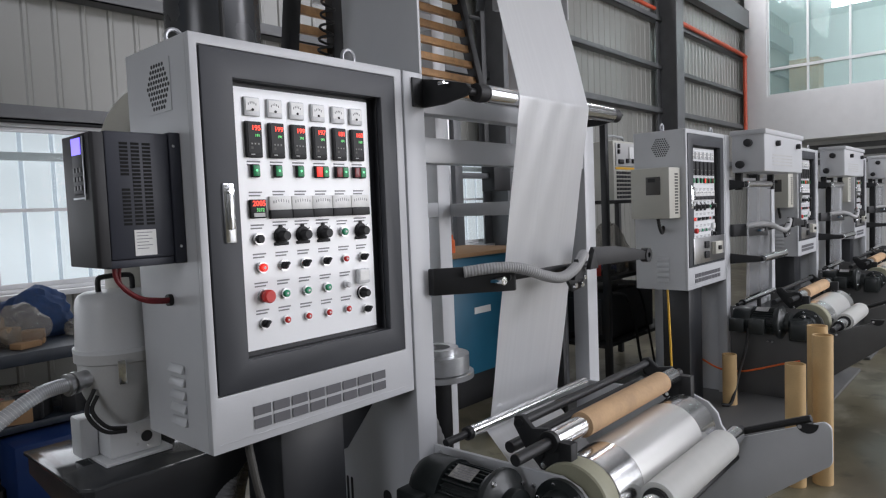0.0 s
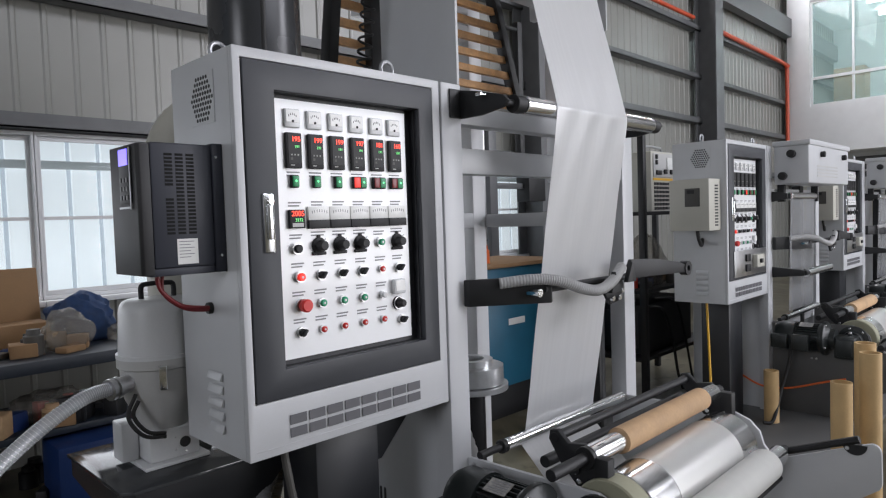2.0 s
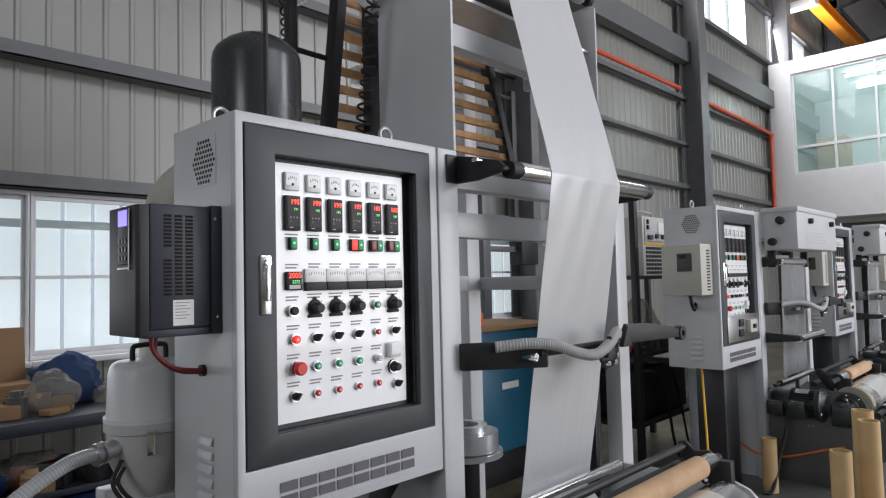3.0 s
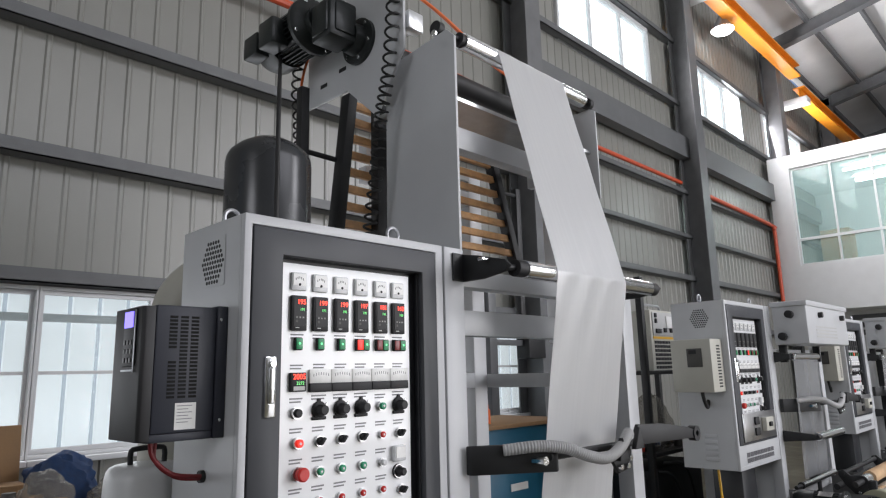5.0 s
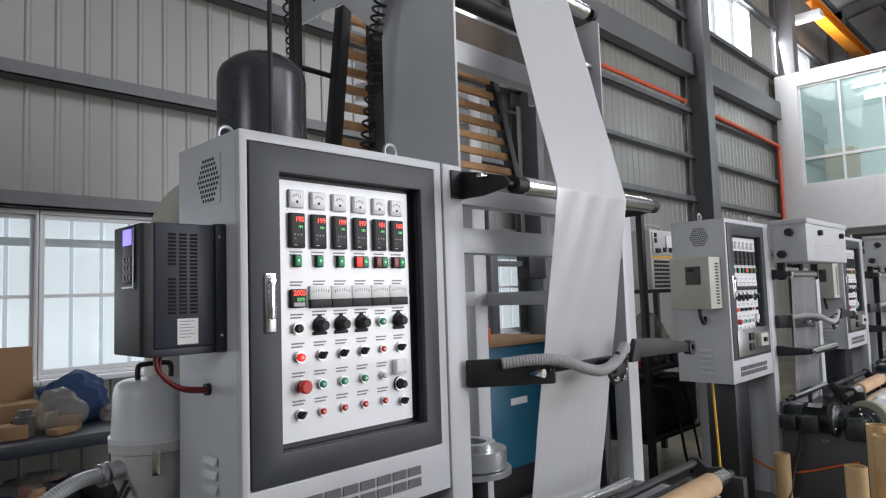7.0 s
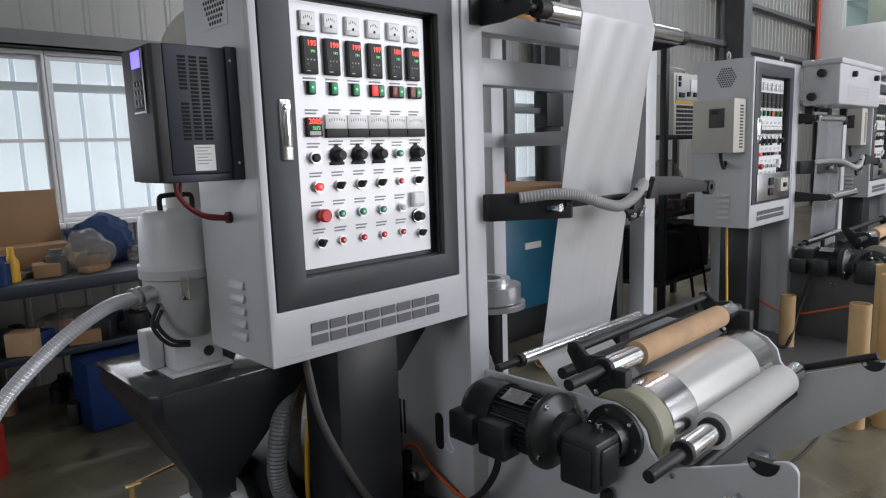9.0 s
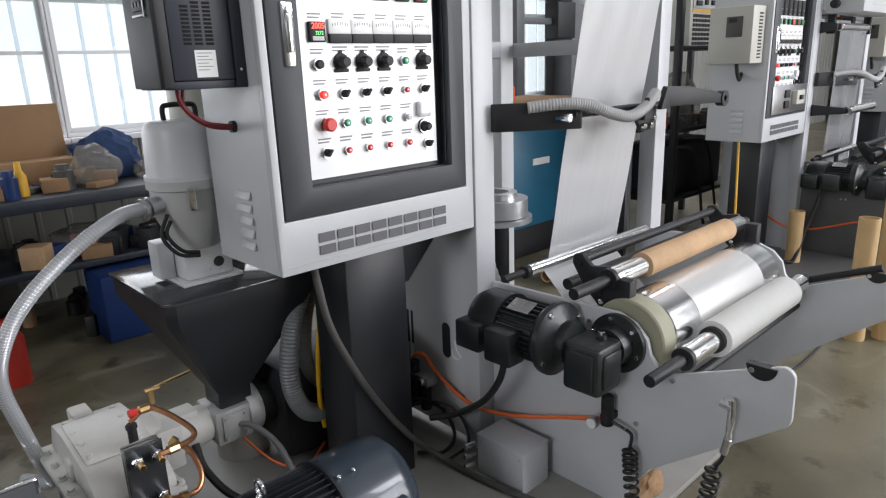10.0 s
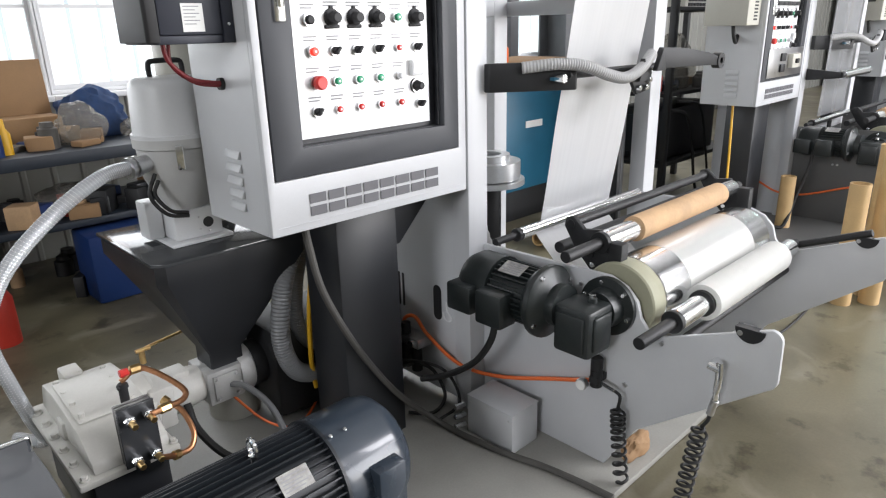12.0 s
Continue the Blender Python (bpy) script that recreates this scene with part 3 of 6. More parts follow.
def office():
    X = 15.3
    o = thing("mezzanine_office", (X, 0, 2.7), "white mezzanine office with large green-tinted windows", "office", kind="structure")
    part("parapet", bx(X, X + 0.2, -6, 3.3, 2.75, 3.78, 0), PLASTER, o)
    part("lintel", bx(X, X + 0.2, -6, 3.3, 6.08, 6.4, 0), PLASTER, o)
    part("pier", bx(X, X + 0.2, 2.84, 3.3, 3.78, 6.08, 0), PLASTER, o)
    part("slab", bx(X + 0.2, X + 4, -6, 3.3, 2.75, 2.95, 0), PLASTER, o)
    part("roof", bx(X + 0.2, X + 4, -6, 3.3, 6.2, 6.4, 0), PLASTER, o)
    part("rear_wall", bx(X + 3.8, X + 4, -6, 3.3, 2.95, 6.2, 0), PLASTER, o)
    for k in range(6):
        y1 = 2.84 - k * 0.8
        y0 = y1 - 0.8
        w = part("window", merge(bx(X + 0.06, X + 0.14, y1 - 0.04, y1, 3.78, 6.08, 0), bx(X + 0.06, X + 0.14, y0, y1 - 0.04, 4.36, 4.42, 0), bx(X + 0.06, X + 0.14, y0, y1 - 0.04, 3.78, 3.83, 0), bx(X + 0.06, X + 0.14, y0, y1 - 0.04, 6.03, 6.08, 0)), PLASTER, o)
        for a, b in ((3.83, 4.36), (4.42, 6.03)):
            g = part("pane", bx(X + 0.09, X + 0.1, y0, y1 - 0.04, a, b, 0), GREENGL, w)
            g.visible_shadow = False
    part("tube_light", cy((X + 1.2, -2, 6.1), (X + 1.2, 2, 6.1), 0.03), mat("tube_glow", (1, 1, 1), emit=20.0), o)
    part("tube_light", cy((X + 2.4, -2, 6.1), (X + 2.4, 2, 6.1), 0.05), mat("tube_glow", (1, 1, 1), emit=20.0), o)
    solo("carton", bx(X + 0.5, X + 1.0, 1.9, 2.5, 3.85, 4.6, 0.01), CARD, "brown cardboard carton inside the office", "carton")
    solo("office_cabinet", bx(X + 0.4, X + 1.1, -1.2, 2.7, 2.95, 3.84, 0.01), PLASTER, "low white office cabinet under the window", "cabinet")
    for k in range(3):
        solo("louvre_board", bx(X + 0.98, X + 1.0, 0.2, 2.2, 2.2 + k * 0.17, 2.32 + k * 0.17, 0.01), GIRT, "grey horizontal louvre board on the wall", "louvre", "louvre boards")
    solo("rear_partition", bx(X + 1.0, X + 1.1, -6, 3.3, 0, 2.75, 0), PLASTER, kind="structure")


# ---- control cabinet ----
COLS = (0.190, 0.264, 0.340, 0.417, 0.495, 0.568)


def eyebolt(c, parent):
    x, y, z = c
    ring = sweep([(x + 0.024 * math.cos(a), y, z + 0.028 + 0.024 * math.sin(a)) for a in [k * math.pi / 8 for k in range(17)]], 0.006, 8, smooth=False)
    return part("eyebolt", merge(ring, cy((x, y, z), (x, y, z + 0.01), 0.014)), GALV, parent, "zinc lifting eyebolt")


def control_cabinet():
    W, D, Z0, Z1 = 0.754, 0.372, 0.92, 2.02
    o = thing("control_cabinet", (0.37, 0.19, Z0), "white steel control cabinet with dark framed door and lit instruments", "control cabinet")
    # the shell: back box and front frame
    body = bx(0.0006, W - 0.0006, 0.0222, D, Z0 + 0.0006, Z1 - 0.0006, 0)
    bmesh.ops.delete(body, geom=[f for f in body.faces if f.normal.y < -0.5], context="FACES")
    bmesh.ops.solidify(body, geom=body.faces[:], thickness=0.002)
    part("body", body, WHITE, o)
    part("front_frame", ringframe(0, W, Z0, Z1, 0.023, 0.72, 1.07, 1.992, 0.0, 0.0222), WHITE, o)
    door = part("door", ringframe(0.026, 0.717, 1.073, 1.989, 0.118, 0.652, 1.152, 1.915, -0.004, 0.02), DOORG, o, "dark grey powder-coated door frame")
    part("reveal", ringframe(0.105, 0.665, 1.14, 1.928, 0.119, 0.651, 1.153, 1.914, 0.02, 0.05), DARKG, door)
    pan = part("instrument_panel", bx(0.134, 0.622, 0.034, 0.042, 1.168, 1.902, 0), PANELW, o, "bright white instrument panel")
    part("recess_back", bx(0.107, 0.663, 0.042, 0.046, 1.142, 1.926, 0), DARKG, o)
    F = 0.034
    part("lock_plate", merge(bx(0.066, 0.1, -0.012, 0.0, 1.476, 1.636, 0.005), bx(0.073, 0.093, -0.02, -0.01, 1.51, 1.61, 0.006), cy((0.083, -0.024, 1.615), (0.083, -0.01, 1.615), 0.009)), CHROME, door, "chrome swing latch")
    # vent with holes
    vent = part("vent", bx(-0.0012, 0.0, 0.105, 0.245, 1.835, 1.975, 0), WHITE, o)
    bm = bmesh.new()
    for r in range(-4, 5):
        for c in range(9 - abs(r)):
            y, z = 0.176 + (c - (8 - abs(r)) / 2) * 0.0152, 1.905 + r * 0.0142
            bm = merge(bm, cy((-0.002, y, z), (-0.0012, y, z), 0.0056, 8, 0))
    part("grille_hole", bm, BLACK, vent)
    for k in range(5):
        z = 1.134 - k * 0.037
        part("louvre", prism([(-0.012, z - 0.011), (0.0, z - 0.014), (0.0, z + 0.012), (-0.004, z + 0.009)], "y", 0.13, 0.215, 0.003), WHITE, o)
    eyebolt((0.06, 0.19, Z1), o), eyebolt((0.55, 0.03, Z1 - 0.012), o)
    # logo as plain slit blocks
    for k in range(8):
        a, w, z0, z1 = 0.124 + k * 0.0628, 0.054, 0.959, 1.022
        bm = merge(bx(a, a + w, -0.0035, -0.002, z0, z0 + 0.027, 0), bx(a, a + w, -0.0035, -0.002, z1 - 0.027, z1, 0))
        part("logo_block", bm, INK, o, "dark grey printed logo block")
    part("sill_strip", bx(0.02, 0.72, -0.002, 0.0, 0.955 - 0.012, 0.955 - 0.0115, 0), WHITE, o)

    def tag(x, z, w=0.042, rows=2):
        bms = [bx(x - w / 2, x + w / 2 - 0.006 * (i % 2), F - 0.0012, F, z - i * 0.009, z - i * 0.009 + 0.004, 0) for i in range(rows)]
        part("caption", merge(*bms), INKL, pan, "grey caption bars")
    vals = ("195", "199", "199", "197", "181", "160")
    for i, x in enumerate(COLS):
        am = part("ammeter", bx(x - 0.025, x + 0.025, F - 0.009, F, 1.824, 1.876, 0.003), CLEARP, pan, "square clear-fronted ammeter")
        part("dial", bx(x - 0.021, x + 0.021, F - 0.0105, F - 0.009, 1.838, 1.872, 0), METER, am)
        part("needle_cap", merge(cy((x, F - 0.0125, 1.841), (x, F - 0.0105, 1.841), 0.004, 10), *[bx(x - 0.0135 + j * 0.006, x - 0.012 + j * 0.006, F - 0.0112, F - 0.0105, 1.858 - 0.0012 * (j - 2) ** 2, 1.864 - 0.0012 * (j - 2) ** 2, 0) for j in range(5)]), BLACK, am)
        ct = part("temperature_controller", bx(x - 0.0255, x + 0.0255, F - 0.012, F, 1.709, 1.809, 0.003), BLACK, pan, "black temperature controller with red digits")
        part("bezel", bx(x - 0.02, x + 0.02, F - 0.0135, F - 0.012, 1.722, 1.803, 0), BLACKM, ct)
        lettering(vals[i], 0.02, x + 0.005, F - 0.0145, 1.79, ct, DIGIT)
        lettering("191" if i != 5 else "160", 0.011, x + 0.008, F - 0.0145, 1.769, ct, DIGITG)
        for k in range(4):
            part("key", bx(x - 0.014 + (k % 3) * 0.0105, x - 0.0065 + (k % 3) * 0.0105, F - 0.0145, F - 0.0135, 1.743 - (k // 3) * 0.011, 1.75 - (k // 3) * 0.011, 0), CABLEG, ct)
        part("key_mark", merge(*[bx(x - 0.012 + k * 0.0105, x - 0.0085 + k * 0.0105, F - 0.0148, F - 0.0145, 1.7455, 1.7475, 0) for k in range(3)], bx(x - 0.014, x - 0.002, F - 0.0142, F - 0.0135, 1.716, 1.7185, 0)), LOADG, ct)
        tag(x, 1.696)
        sx = x + 0.004 if i > 2 else x
        sw = part("rocker_switch", bx(sx - 0.012 if i < 3 else sx - 0.025, sx + 0.012 if i < 3 else sx + 0.024, F - 0.012, F, 1.654, 1.69, 0.002), BLACK, pan)
        if i > 2:
            part("pilot_lens", bx(sx - 0.023, sx - 0.001, F - 0.0145, F - 0.012, 1.657, 1.687, 0.001), REDLIT if i == 3 else REDOFF, sw)
        part("rocker", bx((sx + 0.001) if i > 2 else sx - 0.0105, (sx + 0.022) if i > 2 else sx + 0.0105, F - 0.0155, F - 0.012, 1.657, 1.687, 0.001), GREEN, sw)
        g0 = (sx + 0.0115) if i > 2 else sx
        part("glow", cy((g0, F - 0.0162, 1.673), (g0, F - 0.0155, 1.673), 0.0035, 8, 0), GREENLIT, sw)
    # counter and the row of meters
    cn = part("speed_display", bx(0.166, 0.217, F - 0.012, F, 1.539, 1.592, 0.003), BLACK, pan, "small black speed display with red digits")
    lettering("2005", 0.021, 0.1925, F - 0.0135, 1.58, cn, DIGIT)
    lettering("3272", 0.013, 0.1955, F - 0.0135, 1.562, cn, DIGITG)
    part("keys", bx(0.174, 0.21, F - 0.0135, F - 0.012, 1.543, 1.554, 0), LOADG, cn)
    tag(0.19, 1.61)
    for i in range(5):
        a = 0.23 + i * 0.0755
        mt = part("panel_meter", bx(a, a + 0.0735, F - 0.009, F, 1.561, 1.6, 0.0015), METER, pan, "wide white meter with black base")
        part("meter_base", bx(a, a + 0.0735, F - 0.012, F, 1.536, 1.561, 0.0015), BLACK, mt)
        part("scale_marks", merge(*[bx(a + 0.012 + k * 0.0085, a + 0.0135 + k * 0.0085, F - 0.0098, F - 0.009, 1.58 + 0.004 * math.sin(k * 0.5), 1.588 + 0.004 * math.sin(k * 0.5), 0) for k in range(7)]), INKL, mt)
        tag(a + 0.037, 1.612)

    def knob(x, z, r, depth, material, ring=STEEL, pointer=False, name="button"):
        cap = r if pointer else r * 1.04
        k = part(name, cy((x, F - depth, z), (x, F - 0.004, z), cap, 20, 0.003), material, pan)
        part("collar", pipe_ring((x, F - depth * (0.45 if pointer else 0.6), z), (x, F, z), cap * 0.97, r * 1.36, 20), ring, k)
        if not pointer and material != BLACK:
            part("cap_mark", cy((x, F - depth - 0.0008, z), (x, F - depth, z), cap * 0.3, 10, 0), LOADW, k)
        if pointer:
            part("pointer", shift(bx(-r * 0.35, r * 0.35, -depth - 0.01, -depth + 0.004, -r * 0.9, r * 1.05, 0.003), x, F, z, 0, 40, 0), material, k)
        return k
    tag(0.19, 1.518), tag(0.495, 1.518)
    knob(0.188, 1.481, 0.012, 0.022, BLACK)
    for i in (1, 2, 3, 5):
        x = COLS[i] + 0.002
        k = part("speed_dial", merge(cy((x, F - 0.006, 1.486), (x, F, 1.486), 0.025, 20), bx(x - 0.025, x + 0.025, F - 0.005, F, 1.458, 1.468, 0.003), bx(x - 0.006, x + 0.006, F - 0.005, F, 1.508, 1.518, 0.002)), BLACK, pan, "black potentiometer dial")
        part("knob", lathe((x, F, 1.486), (x, F - 0.034, 1.486), [(0, 0.021), (0.008, 0.021), (0.01, 0.016), (0.032, 0.014), (0.034, 0.012)], 20), BLACK, k)
        part("lock_lever", shift(bx(-0.004, 0.004, -0.036, -0.03, -0.002, 0.024, 0.002), x, F + 0.01, 1.486, 0, 35, 0), STEEL, k)
        tag(x, 1.524, 0.05)
    knob(0.496, 1.486, 0.011, 0.02, GREENB)
    for z, row in ((1.4, ("L", "S", "S", "S", "r", "S")), (1.318, ("E", "G", "G", "G", "W", None)), (1.24, ("S", "R", "R", "R", "R", None))):
        for i, c in enumerate(row):
            x = COLS[i] + 0.004
            tag(x - 0.002, z + 0.036)
            if c == "L":
                knob(x, z, 0.0115, 0.022, REDLIT)
            elif c == "S":
                knob(x, z, 0.0115, 0.018, BLACK, STEEL, True, "selector_switch")
            elif c == "G":
                knob(x, z, 0.0105, 0.018, GREENB)
            elif c in ("r", "R"):
                knob(x, z, 0.009, 0.016, RED)
            elif c == "W":
                knob(x, z, 0.0095, 0.02, LOADW)
            elif c == "E":
                e = part("emergency_stop", lathe((x + 0.006, F, z), (x + 0.006, F - 0.034, z), [(0, 0.013), (0.014, 0.013), (0.016, 0.019), (0.03, 0.019), (0.034, 0.015)], 24), RED, pan, "red mushroom emergency stop")
                part("collar", pipe_ring((x + 0.006, F - 0.008, z), (x + 0.006, F, z), 0.013, 0.02, 20), STEEL, e)
    sq = part("ammeter", bx(0.54, 0.588, F - 0.018, F, 1.315, 1.362, 0.004), CLEARP, pan)
    part("dial", bx(0.545, 0.583, F - 0.0195, F - 0.018, 1.325, 1.358, 0), METER, sq)
    k = part("regulator_knob", lathe((0.565, F, 1.284), (0.565, F - 0.034, 1.284), [(0, 0.022), (0.006, 0.022), (0.008, 0.014), (0.03, 0.012), (0.034, 0.009)]), BLACK, pan)
    part("ring", pipe_ring((0.565, F - 0.008, 1.284), (0.565, F - 0.006, 1.284), 0.018, 0.021), STEEL, k)
    knob(0.578, 1.229, 0.011, 0.018, BLACK, STEEL, True, "selector_switch")
    return o


def dark_drive():
    o = thing("inverter_drive", (-0.1, 0.17, 1.435), "dark grey motor inverter with violet screen on cabinet flank", "inverter")
    X0, Y0, Y1, Z0, Z1 = -0.22, 0.078, 0.288, 1.43, 1.767
    part("housing", bx(X0 + 0.03, -0.03, Y0, Y1, Z0 + 0.02, Z1, 0.006), DRIVEG, o)
    part("back_flange", bx(-0.03, 0.0, Y0 - 0.004, Y1 + 0.004, Z0, Z1 + 0.004, 0.003), DRIVEG, o)
    part("bottom_cover", bx(X0 + 0.02, -0.031, Y0 + 0.004, Y1 - 0.004, Z0, Z0 + 0.02, 0.003), DRIVEG, o)
    part("front_cover", prism([(X0 + 0.03, Y0 - 0.001), (X0 + 0.004, Y0 - 0.001), (X0 - 0.002, Y0 + 0.006), (X0 - 0.002, Y1 - 0.03), (X0 + 0.014, Y1 - 0.002), (X0 + 0.03, Y1 - 0.002)], "z", Z0 + 0.004, Z1 - 0.004, 0.003), BLACK, o)
    key = part("keypad", bx(X0 - 0.006, X0 + 0.002, 0.115, 0.19, 1.615, 1.76, 0.004), BLACK, o)
    part("bezel", merge(bx(X0 - 0.0075, X0 - 0.005, 0.11, 0.116, 1.6, 1.755, 0.001), bx(X0 - 0.0075, X0 - 0.005, 0.113, 0.19, 1.603, 1.608, 0.001)), GALV, key)
    part("screen", bx(X0 - 0.0075, X0 - 0.006, 0.125, 0.182, 1.712, 1.752, 0), SCREEN, key, "violet lit screen")
    for k in range(9):
        part("key", bx(X0 - 0.008, X0 - 0.006, 0.128 + (k % 3) * 0.02, 0.14 + (k % 3) * 0.02, 1.625 + (k // 3) * 0.022, 1.637 + (k // 3) * 0.022, 0.001), DARKG, key)
    for c in range(3):
        for r in range(22):
            if c == 0 and 9 < r < 13:
                continue
            a = -0.155 + c * 0.028
            part("vent_slot", bx(a, a + 0.02, Y0 - 0.0012, Y0, 1.535 + r * 0.0095, 1.541 + r * 0.0095, 0), VOIDM, o)
    part("rating_label", bx(-0.132, -0.078, Y0 - 0.0016, Y0, 1.458, 1.523, 0), PAPER, o, "white rating label")
    part("label_print", merge(*[bx(-0.127, -0.088 - 0.01 * (k % 2), Y0 - 0.0022, Y0 - 0.0016, 1.515 - k * 0.008, 1.517 - k * 0.008, 0) for k in range(6)]), INKL, o)
    for x, z in ((-0.02, 1.735), (-0.015, 1.475)):
        part("screw", cy((x, Y0 - 0.006, z), (x, Y0 - 0.003, z), 0.004, 10), CHROME, o)
    c = solo("drive_cable", merge(sweep([(-0.16, 0.15, 1.44), (-0.15, 0.15, 1.39), (-0.1, 0.155, 1.345), (-0.04, 0.165, 1.33), (0.012, 0.178, 1.325)], 0.006), sweep([(-0.14, 0.16, 1.44), (-0.14, 0.16, 1.38), (-0.09, 0.16, 1.336), (-0.03, 0.17, 1.322), (0.012, 0.182, 1.322)], 0.005)), REDCABLE, "red and black drive cable into cabinet flank", "cable")
    solo("cable_gland", pipe_ring((-0.012, 0.181, 1.324), (0.0, 0.181, 1.324), 0.008, 0.016), RUBBER, "black rubber cable grommet", "grommet")


def stand():
    o = thing("cabinet_stand", (0.39, 0.18, 0), "dark grey square steel post under the cabinet", "stand")
    part("post", bx(0.27, 0.515, 0.1, 0.3, 0.02, 0.92, 0.006), DARKG, o)
    part("foot_plate", bx(0.2, 0.58, 0.05, 0.36, 0.006, 0.022, 0.003), DARKG, o)
    part("gusset", prism([(0.515, 0.92), (0.741, 0.92), (0.741, 0.86), (0.6, 0.72), (0.515, 0.72)], "y", 0.19, 0.2, 0), DARKG, o)


def gear_motor(ax, ay, az, name="gear_motor", scale=1.2, drop=0.105, rise=0.038, lift=0.012):
    """Right-angle geared motor on a flange that faces -x at (ax, ay, az); the motor body lies along +y."""
    o = thing(name, (ax, ay, az), "dark green-black right-angle gear motor bolted on plate", "gear motor")
    s = scale
    fl = part("flange", merge(lathe((ax, ay, az), (ax - 0.06 * s, ay, az), [(0, 0.088 * s), (0.016 * s, 0.088 * s), (0.02 * s, 0.06 * s), (0.06 * s, 0.055 * s)]), cy((ax - 0.06 * s, ay, az), (ax - 0.075 * s, ay, az), 0.03 * s)), GEARG, o)
    for k in range(6):
        a = k * math.pi / 3 + 0.3
        y, z = ay + 0.074 * s * math.cos(a), az + 0.074 * s * math.sin(a)
        part("bolt", cy((ax - 0.016 * s, y, z), (ax - 0.026 * s, y, z), 0.007 * s, 6), CHROME, fl)
    gx0, gx1 = ax - 0.17 * s, ax - 0.05 * s
    part("gearbox", merge(bx(gx0, gx1, ay - 0.045 * s, ay + 0.075 * s, az - drop * s, az + rise * s, 0.012 * s, 2), bx(gx0 - 0.008 * s, gx0 + 0.01 * s, ay - 0.03 * s, ay + 0.06 * s, az - (drop - 0.015) * s, az + (rise - 0.018) * s, 0.005 * s), bx(gx0 + 0.02 * s, gx1 - 0.015 * s, ay - 0.053 * s, ay - 0.04 * s, az - (drop - 0.02) * s, az + (rise - 0.02) * s, 0.008 * s), cy((ax - 0.09 * s, ay, az + (rise - 0.008) * s), (ax - 0.09 * s, ay, az + (rise + 0.012) * s), 0.014 * s, 12)), GEARG, o)
    mx, mz = ax - 0.12 * s, az + lift * s
    part("adapter", lathe((mx, ay + 0.07 * s, mz), (mx, ay + 0.16 * s, mz), [(0, 0.064 * s), (0.03 * s, 0.062 * s), (0.046 * s, 0.09 * s), (0.05 * s, 0.106 * s), (0.054 * s, 0.11 * s), (0.07 * s, 0.11 * s), (0.073 * s, 0.1 * s), (0.09 * s, 0.094 * s)]), GEARG, o)
    mb = part("motor_body", cy((mx, ay + 0.16 * s, mz), (mx, ay + 0.3 * s, mz), 0.075 * s), GEARG, o)
    for k in range(32):
        part("fin", shift(bx(-0.0022 * s, 0.0022 * s, ay + 0.165 * s, ay + 0.295 * s, 0.07 * s, 0.09 * s, 0), mx, 0, mz, 0, k * 11.25, 0), GEARG, mb)
    for k in range(4):
        a = k * math.pi / 2 + 0.5
        part("disc_bolt", cy((mx + 0.097 * s * math.cos(a), ay + 0.112 * s, mz + 0.097 * s * math.sin(a)), (mx + 0.097 * s * math.cos(a), ay + 0.122 * s, mz + 0.097 * s * math.sin(a)), 0.008 * s, 6), CHROME, o)
    part("breather", cy((ax - 0.09 * s, ay, az + (rise + 0.012) * s), (ax - 0.09 * s, ay, az + (rise + 0.024) * s), 0.01 * s, 10), CHROME, o, "chrome breather plug")
    part("fan_cowl", lathe((mx, ay + 0.3 * s, mz), (mx, ay + 0.43 * s, mz), [(0, 0.096 * s), (0.09 * s, 0.096 * s), (0.12 * s, 0.08 * s), (0.13 * s, 0.045 * s)]), GEARG, o)
    part("terminal_box", bx(mx - 0.135 * s, mx - 0.06 * s, ay + 0.2 * s, ay + 0.3 * s, mz - 0.075 * s, mz + 0.03 * s, 0.008 * s), GEARG, o)
    part("terminal_box", bx(mx - 0.125 * s, mx - 0.06 * s, ay + 0.33 * s, ay + 0.43 * s, mz - 0.07 * s, mz + 0.02 * s, 0.008 * s), GEARG, o)
    plate = part("rating_plate", shift(bx(-0.026 * s, 0.026 * s, -0.04 * s, 0.04 * s, 0.09 * s, 0.0925 * s, 0), mx, ay + 0.235 * s, mz, 0, -22, 0), WORN, o, "worn metal rating plate")
    part("plate_print", shift(merge(*[bx(-0.02 * s + k * 0.009 * s, -0.016 * s + k * 0.009 * s, -0.034 * s, (0.02 + 0.012 * (k % 2)) * s, 0.0925 * s, 0.0931 * s, 0) for k in range(5)]), mx, ay + 0.235 * s, mz, 0, -22, 0), INKL, plate)
    return o
# ---- tower and film ----
PX0, PX1 = 0.764, 0.862        # near post
RX0, RX1 = 1.97, 2.065         # far post


